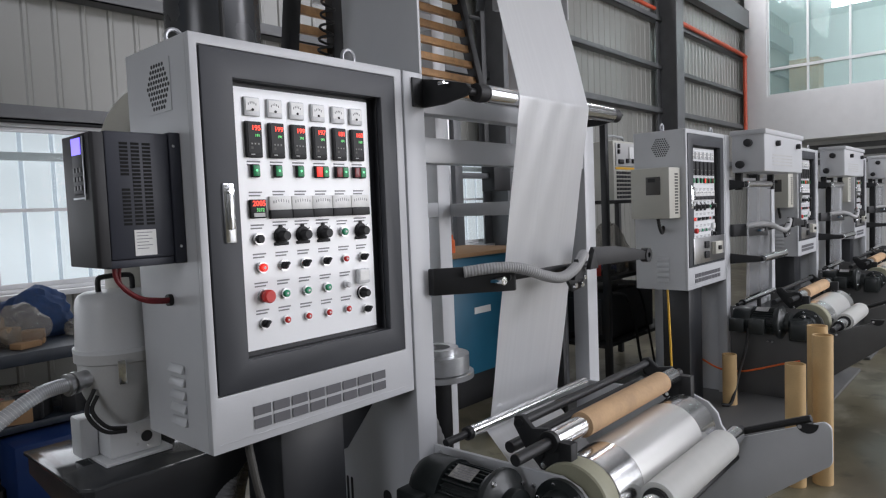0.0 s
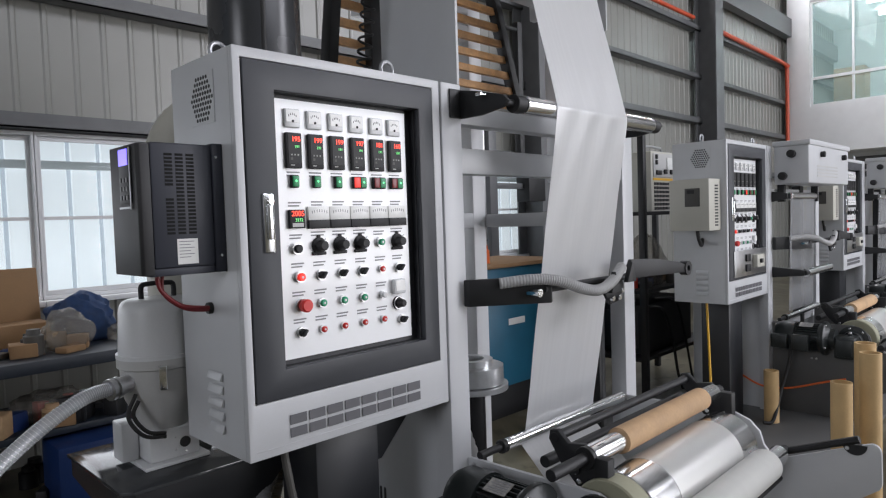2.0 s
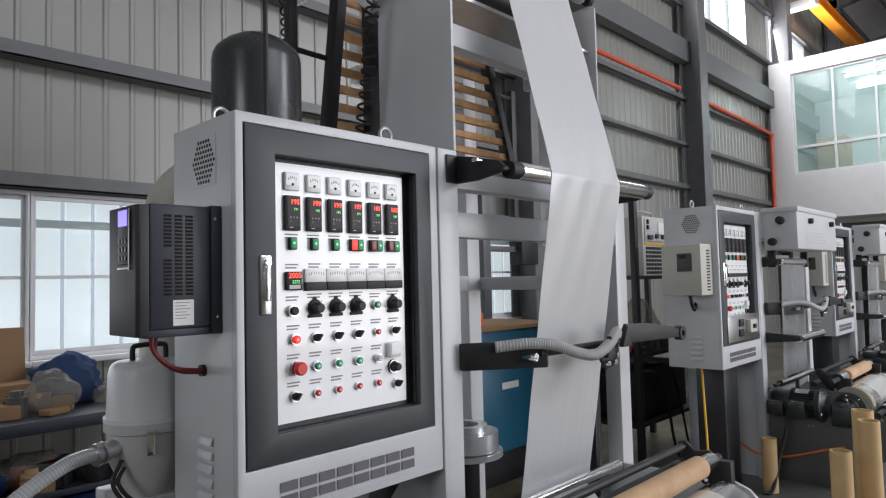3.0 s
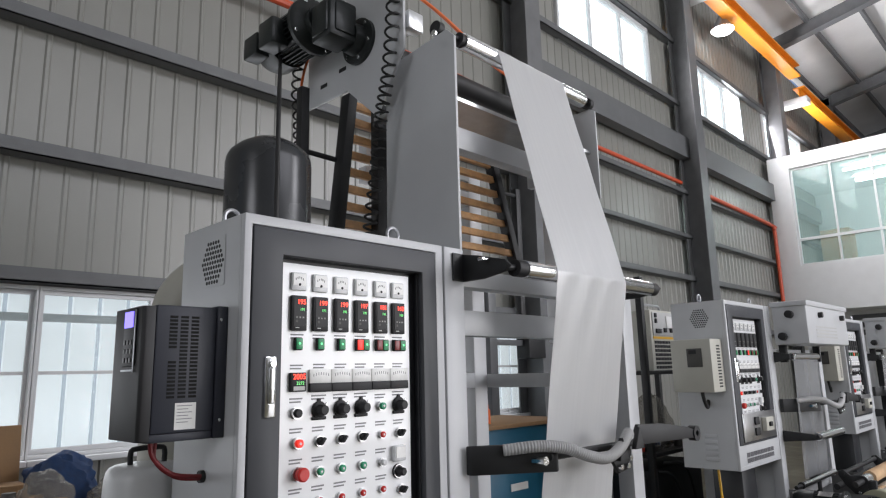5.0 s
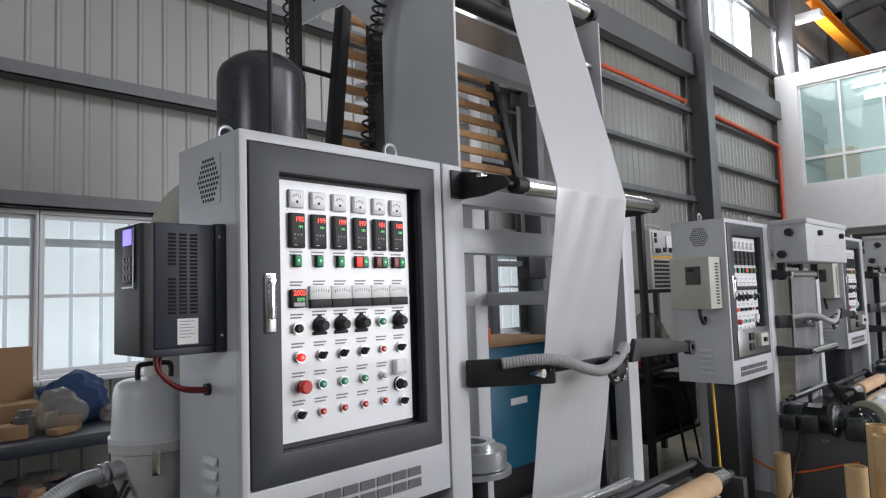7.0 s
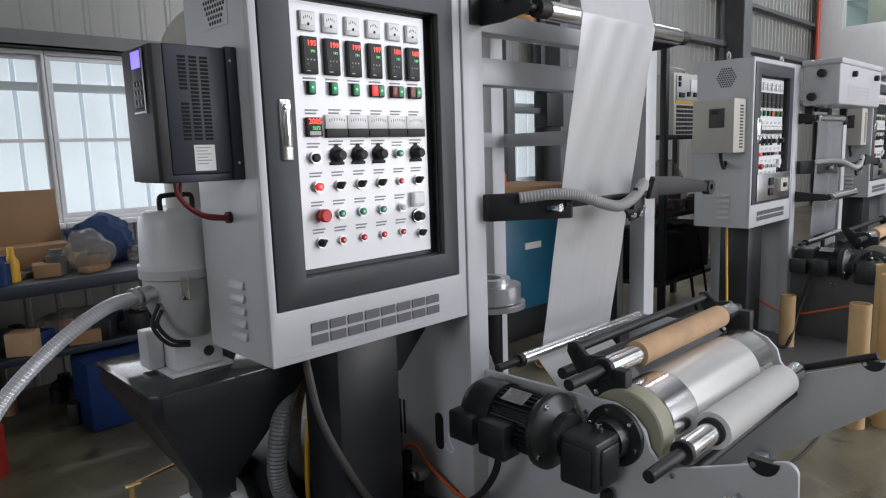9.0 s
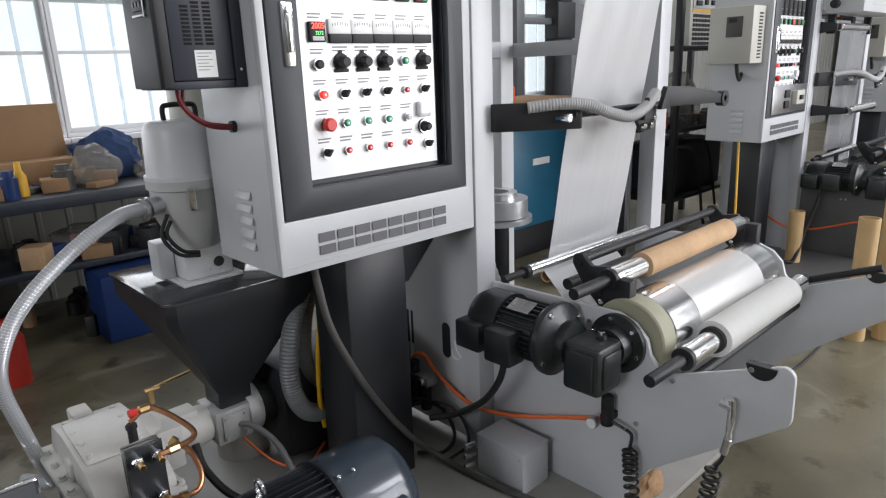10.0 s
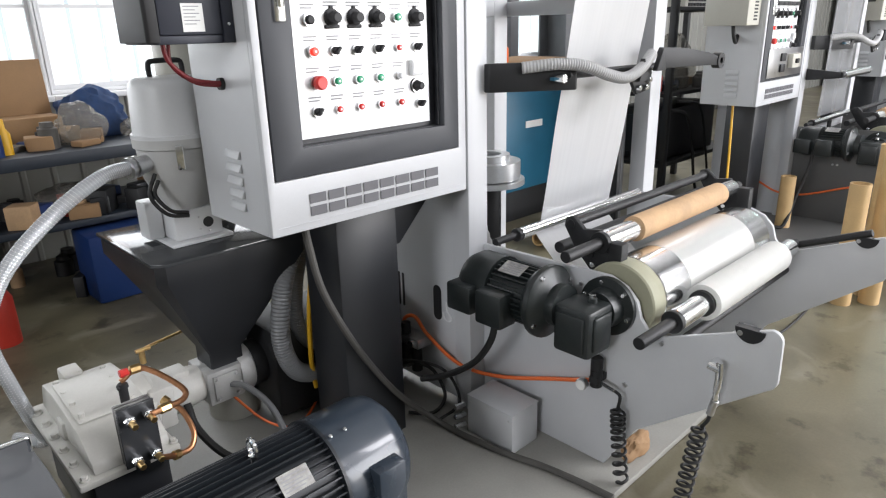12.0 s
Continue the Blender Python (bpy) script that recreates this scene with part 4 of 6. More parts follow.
def tower():
    o = thing("film_tower", (1.41, 0.4, 0), "white steel film tower with side panels and crossbeams", "film tower")
    for a, b in ((PX0, PX1), (RX0, RX1)):
        part("post", bx(a, b, 0.0, 0.08, 0.02, 2.02 if a < 1 else 1.99, 0.004), WHITE, o)
    part("post", bx(PX0, PX1, 0.76, 0.84, 0.02, 1.6, 0.004), WHITE, o)
    part("post", bx(1.8, 1.9, 0.8, 0.88, 0.02, 2.72, 0.004), WHITE, o)
    part("upper_post", bx(1.9, RX0 + 0.07, 0.3, 0.38, 1.72, 2.66, 0.004), WHITE, o)
    part("upper_rail", bx(RX0, RX0 + 0.06, 0.08, 0.38, 1.9, 1.97, 0.003), WHITE, o)
    side = [(0.0, 2.02), (0.0, 2.86), (0.04, 2.9), (0.4, 2.86), (0.4, 1.9), (0.085, 1.9), (0.085, 2.02)]
    part("side_panel", prism(side, "x", PX1 - 0.016, PX1 - 0.003, 0.002), WHITE, o)
    part("side_panel", prism([(0.06, 2.42), (0.06, 2.88), (0.09, 2.9), (0.4, 2.88), (0.4, 2.42)], "x", 1.955, 1.965, 0.002), WHITE, o)
    low = part("lower_panel", bx(PX0 + 0.012, PX0 + 0.022, 0.08, 0.76, 0.05, 1.1, 0), WHITE, o)
    for y, w in ((0.165, 0.045), (0.385, 0.013), (0.41, 0.013), (0.435, 0.013)):
        r = w / 2
        part("slot", prism(arc(y + r, 0.505 - r, r, 0, 180, 8) + arc(y + r, 0.358 + r, r, 180, 360, 8), "x", PX0 + 0.0108, PX0 + 0.0118, 0), BLACK, low)
    for z0, z1 in ((1.71, 1.8), (1.885, 1.95), (2.46, 2.55)):
        part("crossbeam", bx(PX1, RX0 if z0 < 2 else 1.955, 0.005 if z0 < 2 else 0.105, 0.075 if z0 < 2 else 0.17, z0, z1, 0.003), WHITE, o)
    for z0, z1 in ((1.5, 1.58), (2.5, 2.58), (2.64, 2.72)):
        part("crossbeam", bx(PX1 + 0.2 if z0 > 2 else PX1, 1.8, 0.8, 0.86, z0, z1, 0.003), WHITE, o)
    part("side_rail", bx(PX0 + 0.03, PX0 + 0.08, 0.08, 0.76, 1.5, 1.57, 0.003), WHITE, o)
    part("side_rail", bx(1.9, 1.95, 0.08, 0.86, 1.5, 1.57, 0.003), WHITE, o)
    part("top_plate", bx(PX1, RX0, 0.1, 0.5, 2.66, 2.675, 0), ALU, o)
    part("bolt", cy((PX0 + 0.0, 0.03, 2.85), (PX0 + 0.012, 0.03, 2.85), 0.012, 8), CHROME, o)
    part("guide_channel", bx(1.84, 1.95, 0.1, 0.26, 0.3, 1.7, 0.003), COLUMN, o, "dark grey guide channel")
    part("guide_rail", bx(1.83, 1.86, 0.06, 0.1, 0.3, 1.7, 0.003), BLACKM, o)
    return o


def collapsing_frame():
    o = thing("collapsing_frame", (1.3, 0.6, 2.0), "dark A-shaped collapsing frame with wooden slats", "collapsing frame")
    def rail(x0, x1):
        return prism([(x0 - 0.023, 2.08), (x0 + 0.023, 2.08), (x1 + 0.023, 2.8), (x1 - 0.023, 2.8)], "y", 0.58, 0.64, 0.002)
    part("rail", rail(0.735, 0.815), BLACKM, o)
    part("inner_rail", bx(0.925, 0.985, 0.55, 0.598, 1.95, 2.78, 0.002), BLACKM, o)
    part("rail", rail(1.98, 1.74), BLACKM, o)
    for k in range(9):
        z = 2.12 + k * 0.078
        t = (z - 2.08) / 0.72
        part("slat", bx(0.735 + 0.08 * t + 0.026, 1.98 - 0.24 * t - 0.02, 0.6, 0.625, z, z + 0.034, 0.002), WOOD, o)
    part("upright", bx(0.6, 0.64, 0.66, 0.7, 1.5, 2.8, 0.003), BLACKM, o)
    part("upright", bx(2.05, 2.09, 0.66, 0.7, 1.8, 2.62, 0.003), BLACKM, o)
    for z in (2.1, 2.52):
        part("strut", cy((0.62, 0.68, z), (0.8, 0.62, z - 0.03), 0.012, 8), BLACKM, o)
        part("strut", cy((2.07, 0.68, z + 0.06), (1.85, 0.62, z + 0.03), 0.012, 8), BLACKM, o)
    return o


def film_edge(z):
    """The web wanders a little sideways on its way: the offset of its edge at height z."""
    return 0.085 * (z - 1.93) / 1.0 if z > 1.93 else 0.045 * (1.93 - z) / 1.2


def web(pts, x0, x1, drift=None):
    """A thin sheet of film through points in y, z."""
    q = [(p.y, p.z) for p in curve_pts([(0, y, z) for y, z in pts], 4)] if len(pts) > 2 else pts
    bm = bmesh.new()
    n = 12
    for off in (0, 0.0015):
        g = [[bm.verts.new((x0 + (x1 - x0) * i / n + (drift(z) if drift else 0), y + off + 0.0012 * math.sin(i * 1.7 + k * 0.3), z)) for i in range(n + 1)] for k, (y, z) in enumerate(q)]
        for k in range(len(q) - 1):
            for i in range(n):
                bm.faces.new((g[k][i], g[k][i + 1], g[k + 1][i + 1], g[k + 1][i]))
    return bm


FX0, FX1 = 1.11, 1.597


def film():
    o = thing("film_web", (1.38, -0.1, 0.72), "milky white plastic film web running over rollers", "film")
    def line(a, b, n):
        return [(a[0] + (b[0] - a[0]) * k / n, a[1] + (b[1] - a[1]) * k / n) for k in range(n + 1)]
    part("web", web([(0.1, 2.968), (0.075, 2.958)] + line((0.06, 2.93), (-0.232, 1.95), 14) + [(-0.2365, 1.93)] + line((-0.23, 1.89), (-0.018, 0.72), 14), FX0, FX1, film_edge), FILM, o)
    part("winder_web", web(line((-0.03, 0.68), (-0.3, 0.42), 5), FX0, FX1), FILM, o)
    return o


def rollers():
    o = thing("guide_roller", (1.4, -0.2, 1.93), "chrome guide roller on black brackets before the film", "roller")
    part("roller", lathe((0.95, -0.2, 1.93), (1.86, -0.2, 1.93), [(0, 0.02), (0.004, 0.032), (0.906, 0.032), (0.91, 0.02)]), CHROME, o, pivot=(0.95, -0.2, 1.93))
    for x in (0.9, 1.86):
        part("end_cap", cy((x, -0.2, 1.93), (x + 0.05, -0.2, 1.93), 0.03), BLACK, o)
    part("bracket", prism([(0.0, 1.9), (0.0, 2.0), (-0.08, 1.985), (-0.2, 1.955), (-0.22, 1.935), (-0.2, 1.915), (-0.1, 1.9)], "x", 0.85, 0.865, 0.002), BLACKM, o)
    part("bracket", prism([(0.0, 1.9), (0.0, 2.0), (-0.08, 1.985), (-0.2, 1.955), (-0.22, 1.935), (-0.2, 1.915), (-0.1, 1.9)], "x", 1.93, 1.945, 0.002), BLACKM, o)
    part("mounting_plate", bx(0.8, 0.862, -0.008, -0.001, 1.9, 2.0, 0.002), BLACKM, o)
    x, y = 0.84, -0.13
    part("wing_screw", merge(cy((x + 0.005, y, 1.962), (x - 0.03, y, 1.962), 0.006), cy((x - 0.03, y - 0.012, 1.962), (x - 0.03, y + 0.012, 1.962), 0.006)), CHROME, o)
    part("axle", cy((0.86, -0.2, 1.93), (0.95, -0.2, 1.93), 0.012), BLACKM, o)
    part("axle", cy((1.86, -0.2, 1.93), (1.94, -0.2, 1.93), 0.012), BLACKM, o)
    t = thing("top_roller", (1.4, 0.1, 2.93), "chrome idler roller at the tower top", "roller")
    part("roller", lathe((1.0, 0.1, 2.93), (1.9, 0.1, 2.93), [(0, 0.02), (0.004, 0.036), (0.896, 0.036), (0.9, 0.02)]), CHROME, t, pivot=(1.0, 0.1, 2.93))
    part("end_cap", pipe_ring((0.98, 0.1, 2.93), (1.0, 0.1, 2.93), 0.012, 0.03), BLACK, t)
    part("axle", cy((0.85, 0.1, 2.93), (1.0, 0.1, 2.93), 0.012), BLACKM, t)
    part("axle", cy((1.9, 0.1, 2.93), (1.98, 0.1, 2.93), 0.012), BLACKM, t)
    for x in (PX1 - 0.018, 1.945):
        part("bearing", cy((x, 0.1, 2.93), (x + 0.03, 0.1, 2.93), 0.03), BLACKM, t)
    return o


def edge_arm():
    o = thing("sensor_arm", (1.4, -0.15, 1.28), "black arm across the film with grey corrugated tube", "arm")
    part("arm_plate", prism([(0.84, -0.005), (1.08, -0.17), (1.1, -0.2), (1.08, -0.21), (0.84, -0.03)], "z", 1.24, 1.335, 0.004), BLACKM, o)
    part("bar", sweep([(1.06, -0.19, 1.29), (2.14, -0.2, 1.285)], 0.014, smooth=False), BLACKM, o)
    part("far_plate", prism([(1.6, 1.335), (1.62, 1.36), (1.82, 1.35), (2.06, 1.32), (2.14, 1.3), (2.14, 1.265), (2.05, 1.27), (1.64, 1.28)], "y", -0.23, -0.215, 0.002), BLACKM, o)
    part("end_ring", pipe_ring((2.15, -0.235, 1.285), (2.15, -0.2, 1.285), 0.014, 0.034), BLACKM, o)
    part("clamp", merge(prism([(1.35, 1.26), (1.4, 1.2), (1.47, 1.21), (1.5, 1.27), (1.47, 1.33), (1.38, 1.3)], "y", -0.26, -0.245, 0.003), prism([(1.36, 1.25), (1.39, 1.33), (1.43, 1.25)], "y", -0.29, -0.27, 0.002), prism([(1.48, 1.28), (1.52, 1.36), (1.55, 1.28)], "y", -0.29, -0.27, 0.002)), BLACKM, o)
    for x, z in ((1.4, 1.225), (1.45, 1.225), (1.47, 1.25)):
        part("bolt", cy((x, -0.275, z), (x, -0.258, z), 0.011, 8), CHROME, o)
    part("tube", sweep([(0.93, -0.095, 1.318), (1.02, -0.178, 1.328), (1.1, -0.232, 1.318), (1.19, -0.265, 1.285), (1.28, -0.28, 1.27), (1.38, -0.28, 1.295), (1.47, -0.27, 1.345)], 0.02, 12, 22, rib=0.05), GREYHOSE, o, "grey corrugated air tube")
    part("badge", merge(bx(1.0, 1.03, -0.178, -0.16, 1.275, 1.285, 0)), BLUE, o)
    part("pivot_bolt", cy((1.03, -0.165, 1.28), (1.03, -0.2, 1.28), 0.016, 16), CHROME, o)
    return o


def top_drive():
    o = thing("nip_plate", (0.78, 0.6, 2.6), "white notched drive plate at the tower top", "plate")
    part("plate", prism([(0.872, 2.8), (0.575, 2.8), (0.374, 2.62), (0.3, 2.74), (0.205, 2.86), (0.205, 3.5), (0.872, 3.5)], "x", 0.772, 0.784, 0.002), WHITE, o)
    part("nip_roller", cy((0.784, 0.5, 3.0), (2.0, 0.5, 3.0), 0.05), RUBBER, o, "black rubber nip roller")
    part("end_support", bx(2.0, 2.04, 0.46, 0.54, 2.58, 3.06, 0.003), WHITE, o)
    for y, z in ((0.72, 2.87), (0.58, 2.9)):
        part("slot", bx(0.7705, 0.7725, y, y + 0.05, z, z + 0.018, 0), BLACK, o)
    part("air_cylinder", merge(cy((0.84, 0.25, 3.0), (0.84, 0.45, 3.0), 0.035), bx(0.8, 0.88, 0.2, 0.25, 2.96, 3.04, 0.004)), ALU, o)
    gear_motor(0.772, 0.48, 2.99, "gear_motor", 1.15, 0.04, 0.11, 0.07)
    solo("drive_cable", sweep([(-0.853 + 1.147 * q, -1.564 + 1.897 * q, z) for q, z in ((1.26, 3.08), (1.25, 2.98), (1.2, 2.88), (1.1, 2.74), (1.02, 2.6), (0.985, 2.45), (0.98, 2.2), (0.98, 2.022))], 0.008), RUBBER, "black motor cable hanging from the tower", "cable")
    solo("air_coil", coil([(0.74, 0.22, 3.3), (0.74, 0.231, 3.05), (0.74, 0.262, 2.77), (0.74, 0.311, 2.58), (0.74, 0.338, 2.376), (0.74, 0.38, 2.15), (0.74, 0.4, 2.0)], 0.025, 32, 0.005), RUBBER, "long black coiled air hose down the panel", "air hose")
    solo("air_coil", coil([(0.72, 0.87, 3.05), (0.72, 0.892, 2.9), (0.72, 0.872, 2.74), (0.72, 0.87, 2.6)], 0.021, 9, 0.005), RUBBER, "short black coiled air hose on drive plate", "air hose")
    solo("orange_air_hose", sweep([(0.76, 0.86, 3.05), (0.74, 0.86, 2.98), (0.72, 0.85, 2.9)], 0.006), ORANGE, "orange air hose at drive plate", "air hose")
    solo("orange_conduit", merge(*[sweep([(0.8, 0.5 + q, 3.42 + q), (1.2, 0.42 + q, 3.28 + q), (1.6, 0.4 + q, 3.12 + q), (1.75, 0.35 + q, 3.06 + q), (1.78, 0.3 + q, 2.98 + q)], 0.008) for q in (0, 0.014, 0.028)]), ORANGE, "orange air hose bundle across the tower", "air hose")


def tank():
    o = thing("dome_tank", (0.37, 0.55, 2.0), "dark grey domed tank behind the cabinet", "tank")
    c = (0.37, 0.52)
    part("shell", lathe((c[0], c[1], 2.1), (c[0], c[1], 2.5), [(0, 0.14), (0.01, 0.157), (0.255, 0.157), (0.28, 0.153), (0.302, 0.142), (0.33, 0.11), (0.352, 0.07), (0.362, 0.03), (0.364, 0)], 40), LIDG, o)
    part("lid_badge", cy((c[0], c[1], 2.455), (c[0], c[1], 2.467), 0.03), STEEL, o)
    for x in (0.3, 0.46):
        part("fitting", merge(cy((x, 0.4, 2.0), (x, 0.4, 2.06), 0.035, 20), cy((x, 0.4, 2.06), (x, 0.4, 2.09), 0.025, 20)), STEEL, o)
    part("neck", cy((c[0], c[1], 1.2), (c[0], c[1], 2.1), 0.1), DARKG, o)
    solo("air_duct", sweep([(0.13, 0.7, 0.02), (0.13, 0.7, 1.62), (0.135, 0.7, 1.76), (0.17, 0.7, 1.87), (0.26, 0.7, 1.93), (0.5, 0.7, 1.94)], 0.1, 20, 6), DUCT, "beige ventilation duct elbow behind cabinet", "duct")


# ---- winder ----


def winder():
    o = thing("film_winder", (1.4, -0.5, 0), "white steel film winder with side plates and rolls", "film winder")
    out = [(0.0, 0.03), (0.0, 0.7), (-0.46, 0.71), (-0.53, 0.712), (-0.59, 0.69), (-0.63, 0.65), (-0.645, 0.6), (-0.67, 0.57), (-0.716, 0.562), (-1.0, 0.678)] + [(-1.018 - 0.03 * math.sin(radians(a)), 0.654 + 0.03 * math.cos(radians(a))) for a in range(0, 91, 15)] + [(-1.01 - 0.04 * math.cos(radians(a)), 0.545 - 0.04 * math.sin(radians(a))) for a in range(0, 61, 12)] + [(-0.66, 0.215), (-0.6, 0.12), (-0.55, 0.03)]
    near = part("side_plate", prism(out, "x", 0.84, 0.856, 0.003), WHITE, o)
    far = part("side_plate", prism(out, "x", 1.9, 1.916, 0.003), WHITE, o)
    part("cradle_rail", sweep([(1.895, -0.72, 0.59), (1.895, -0.98, 0.695)], 0.014, smooth=False), BLACKM, far)
    for p, x in ((near, 0.84), (far, 1.9)):
        part("cradle_pad", prism(arc(-0.965, 0.672, 0.04, 180, 360, 10), "x", x - 0.006, x + 0.022, 0), BLACKM, p)
        for y, z in ((-0.43, 0.66), (-0.46, 0.63), (-0.72, 0.545), (-0.94, 0.655), (-0.61, 0.36), (-0.03, 0.68), (-0.27, 0.45), (-0.3, 0.45)):
            part("bolt", cy((x - 0.008, y, z), (x + 0.001, y, z), 0.008, 8), STEEL, p)
    part("base_plate", bx(-0.3, 2.1, -0.66, 0.9, 0.004, 0.03, 0.002), BASEG, o, "grey-white base plate")
    part("tie_bar", bx(0.856, 1.9, -0.62, -0.57, 0.16, 0.2, 0.003), WHITE, o)
    part("tie_bar", cy((0.856, -0.7, 0.48), (1.9, -0.7, 0.48), 0.016), BLACKM, o)
    # the drum
    dr = part("surface_drum", lathe((0.95, -0.545, 0.62), (1.77, -0.545, 0.62), [(0, 0.03), (0.0, 0.12), (0.004, 0.125), (0.816, 0.125), (0.82, 0.12), (0.82, 0.03)], 48), CHROME, o, "polished chrome drum", pivot=(0.95, -0.545, 0.62))
    part("wound_film", pipe_ring((1.11, -0.545, 0.62), (1.62, -0.545, 0.62), 0.12, 0.1262, 48), DRUMF, dr, "film running over drum")
    part("urethane_disc", lathe((0.87, -0.545, 0.62), (0.95, -0.545, 0.62), [(0, 0.03), (0, 0.122), (0.006, 0.127), (0.072, 0.127), (0.08, 0.122)], 48), RUBDISC, o, "olive yellow urethane end disc")
    part("drum_shaft", cy((0.84, -0.545, 0.62), (1.9, -0.545, 0.62), 0.025), STEEL, o)

    def shaft(y, z, a, b, r, tip0, tip1):
        s = part("winding_shaft", cy((a, y, z), (b, y, z), r, 24, 0.003), CHROME, o, "chrome winding shaft", pivot=(a, y, z))
        part("collar", cy((a - 0.02, y, z), (a, y, z), r * 1.05), BLACKM, s)
        part("journal", cy((tip0, y, z), (a - 0.02, y, z), r * 0.55), BLACKM, s)
        part("journal", cy((b, y, z), (tip1, y, z), r * 0.5), BLACKM, s)
        for k in range(4):
            part("air_lug", cy((a + 0.03, y + r * 0.9 * math.cos(k * 1.6), z + r * 0.9 * math.sin(k * 1.6)), (a + 0.07, y + r * 0.9 * math.cos(k * 1.6), z + r * 0.9 * math.sin(k * 1.6)), 0.004, 6), BLACKM, s)
        return s
    s1 = shaft(-0.46, 0.792, 0.9, 1.86, 0.034, 0.7, 1.93)
    part("kraft_core", pipe_ring((1.09, -0.46, 0.792), (1.735, -0.46, 0.792), 0.034, 0.044, 30), KRAFT, s1, "brown kraft winding core")
    s2 = shaft(-0.725, 0.6, 0.9, 1.83, 0.034, 0.69, 1.9)
    part("core_end", pipe_ring((1.07, -0.725, 0.6), (1.69, -0.725, 0.6), 0.034, 0.043, 30), RUBBER, s2)
    part("film_roll", pipe_ring((1.085, -0.725, 0.6), (1.68, -0.725, 0.6), 0.043, 0.06, 36), ROLLW, s2, "white roll of wound film")
    # rods and lift arms
    part("guide_rod", cy((0.99, -0.048, 0.712), (1.83, -0.048, 0.712), 0.022), CHROME, o, "chrome guide rod")
    part("rod_end", cy((0.85, -0.048, 0.712), (0.99, -0.048, 0.712), 0.014), BLACKM, o)
    part("rod_end", cy((0.965, -0.048, 0.712), (0.99, -0.048, 0.712), 0.025), BLACKM, o)
    part("guide_bar", cy((0.89, -0.34, 0.83), (1.9, -0.34, 0.83), 0.016), BLACKM, o)
    part("guide_bar", cy((0.89, -0.3, 0.74), (1.9, -0.3, 0.74), 0.02), BLACKM, o)
    part("guide_bar", cy((0.89, -0.42, 0.74), (1.9, -0.42, 0.74), 0.014), BLACKM, o)
    for x in (0.895, 1.86):
        part("lift_arm", prism([(-0.32, 0.85), (-0.35, 0.857), (-0.39, 0.82), (-0.45, 0.83), (-0.485, 0.79), (-0.51, 0.75), (-0.52, 0.69), (-0.42, 0.69), (-0.36, 0.75), (-0.315, 0.82)], "x", x, x + 0.02, 0.003), BLACKM, o)
        part("clamp_block", bx(x - 0.01, x + 0.03, -0.54, -0.49, 0.68, 0.8, 0.004), BLACKM, o)
        for y in (-0.44, -0.51):
            part("bolt", cy((x - 0.02, y, 0.715), (x, y, 0.715), 0.009, 8), CHROME, o)
    return o


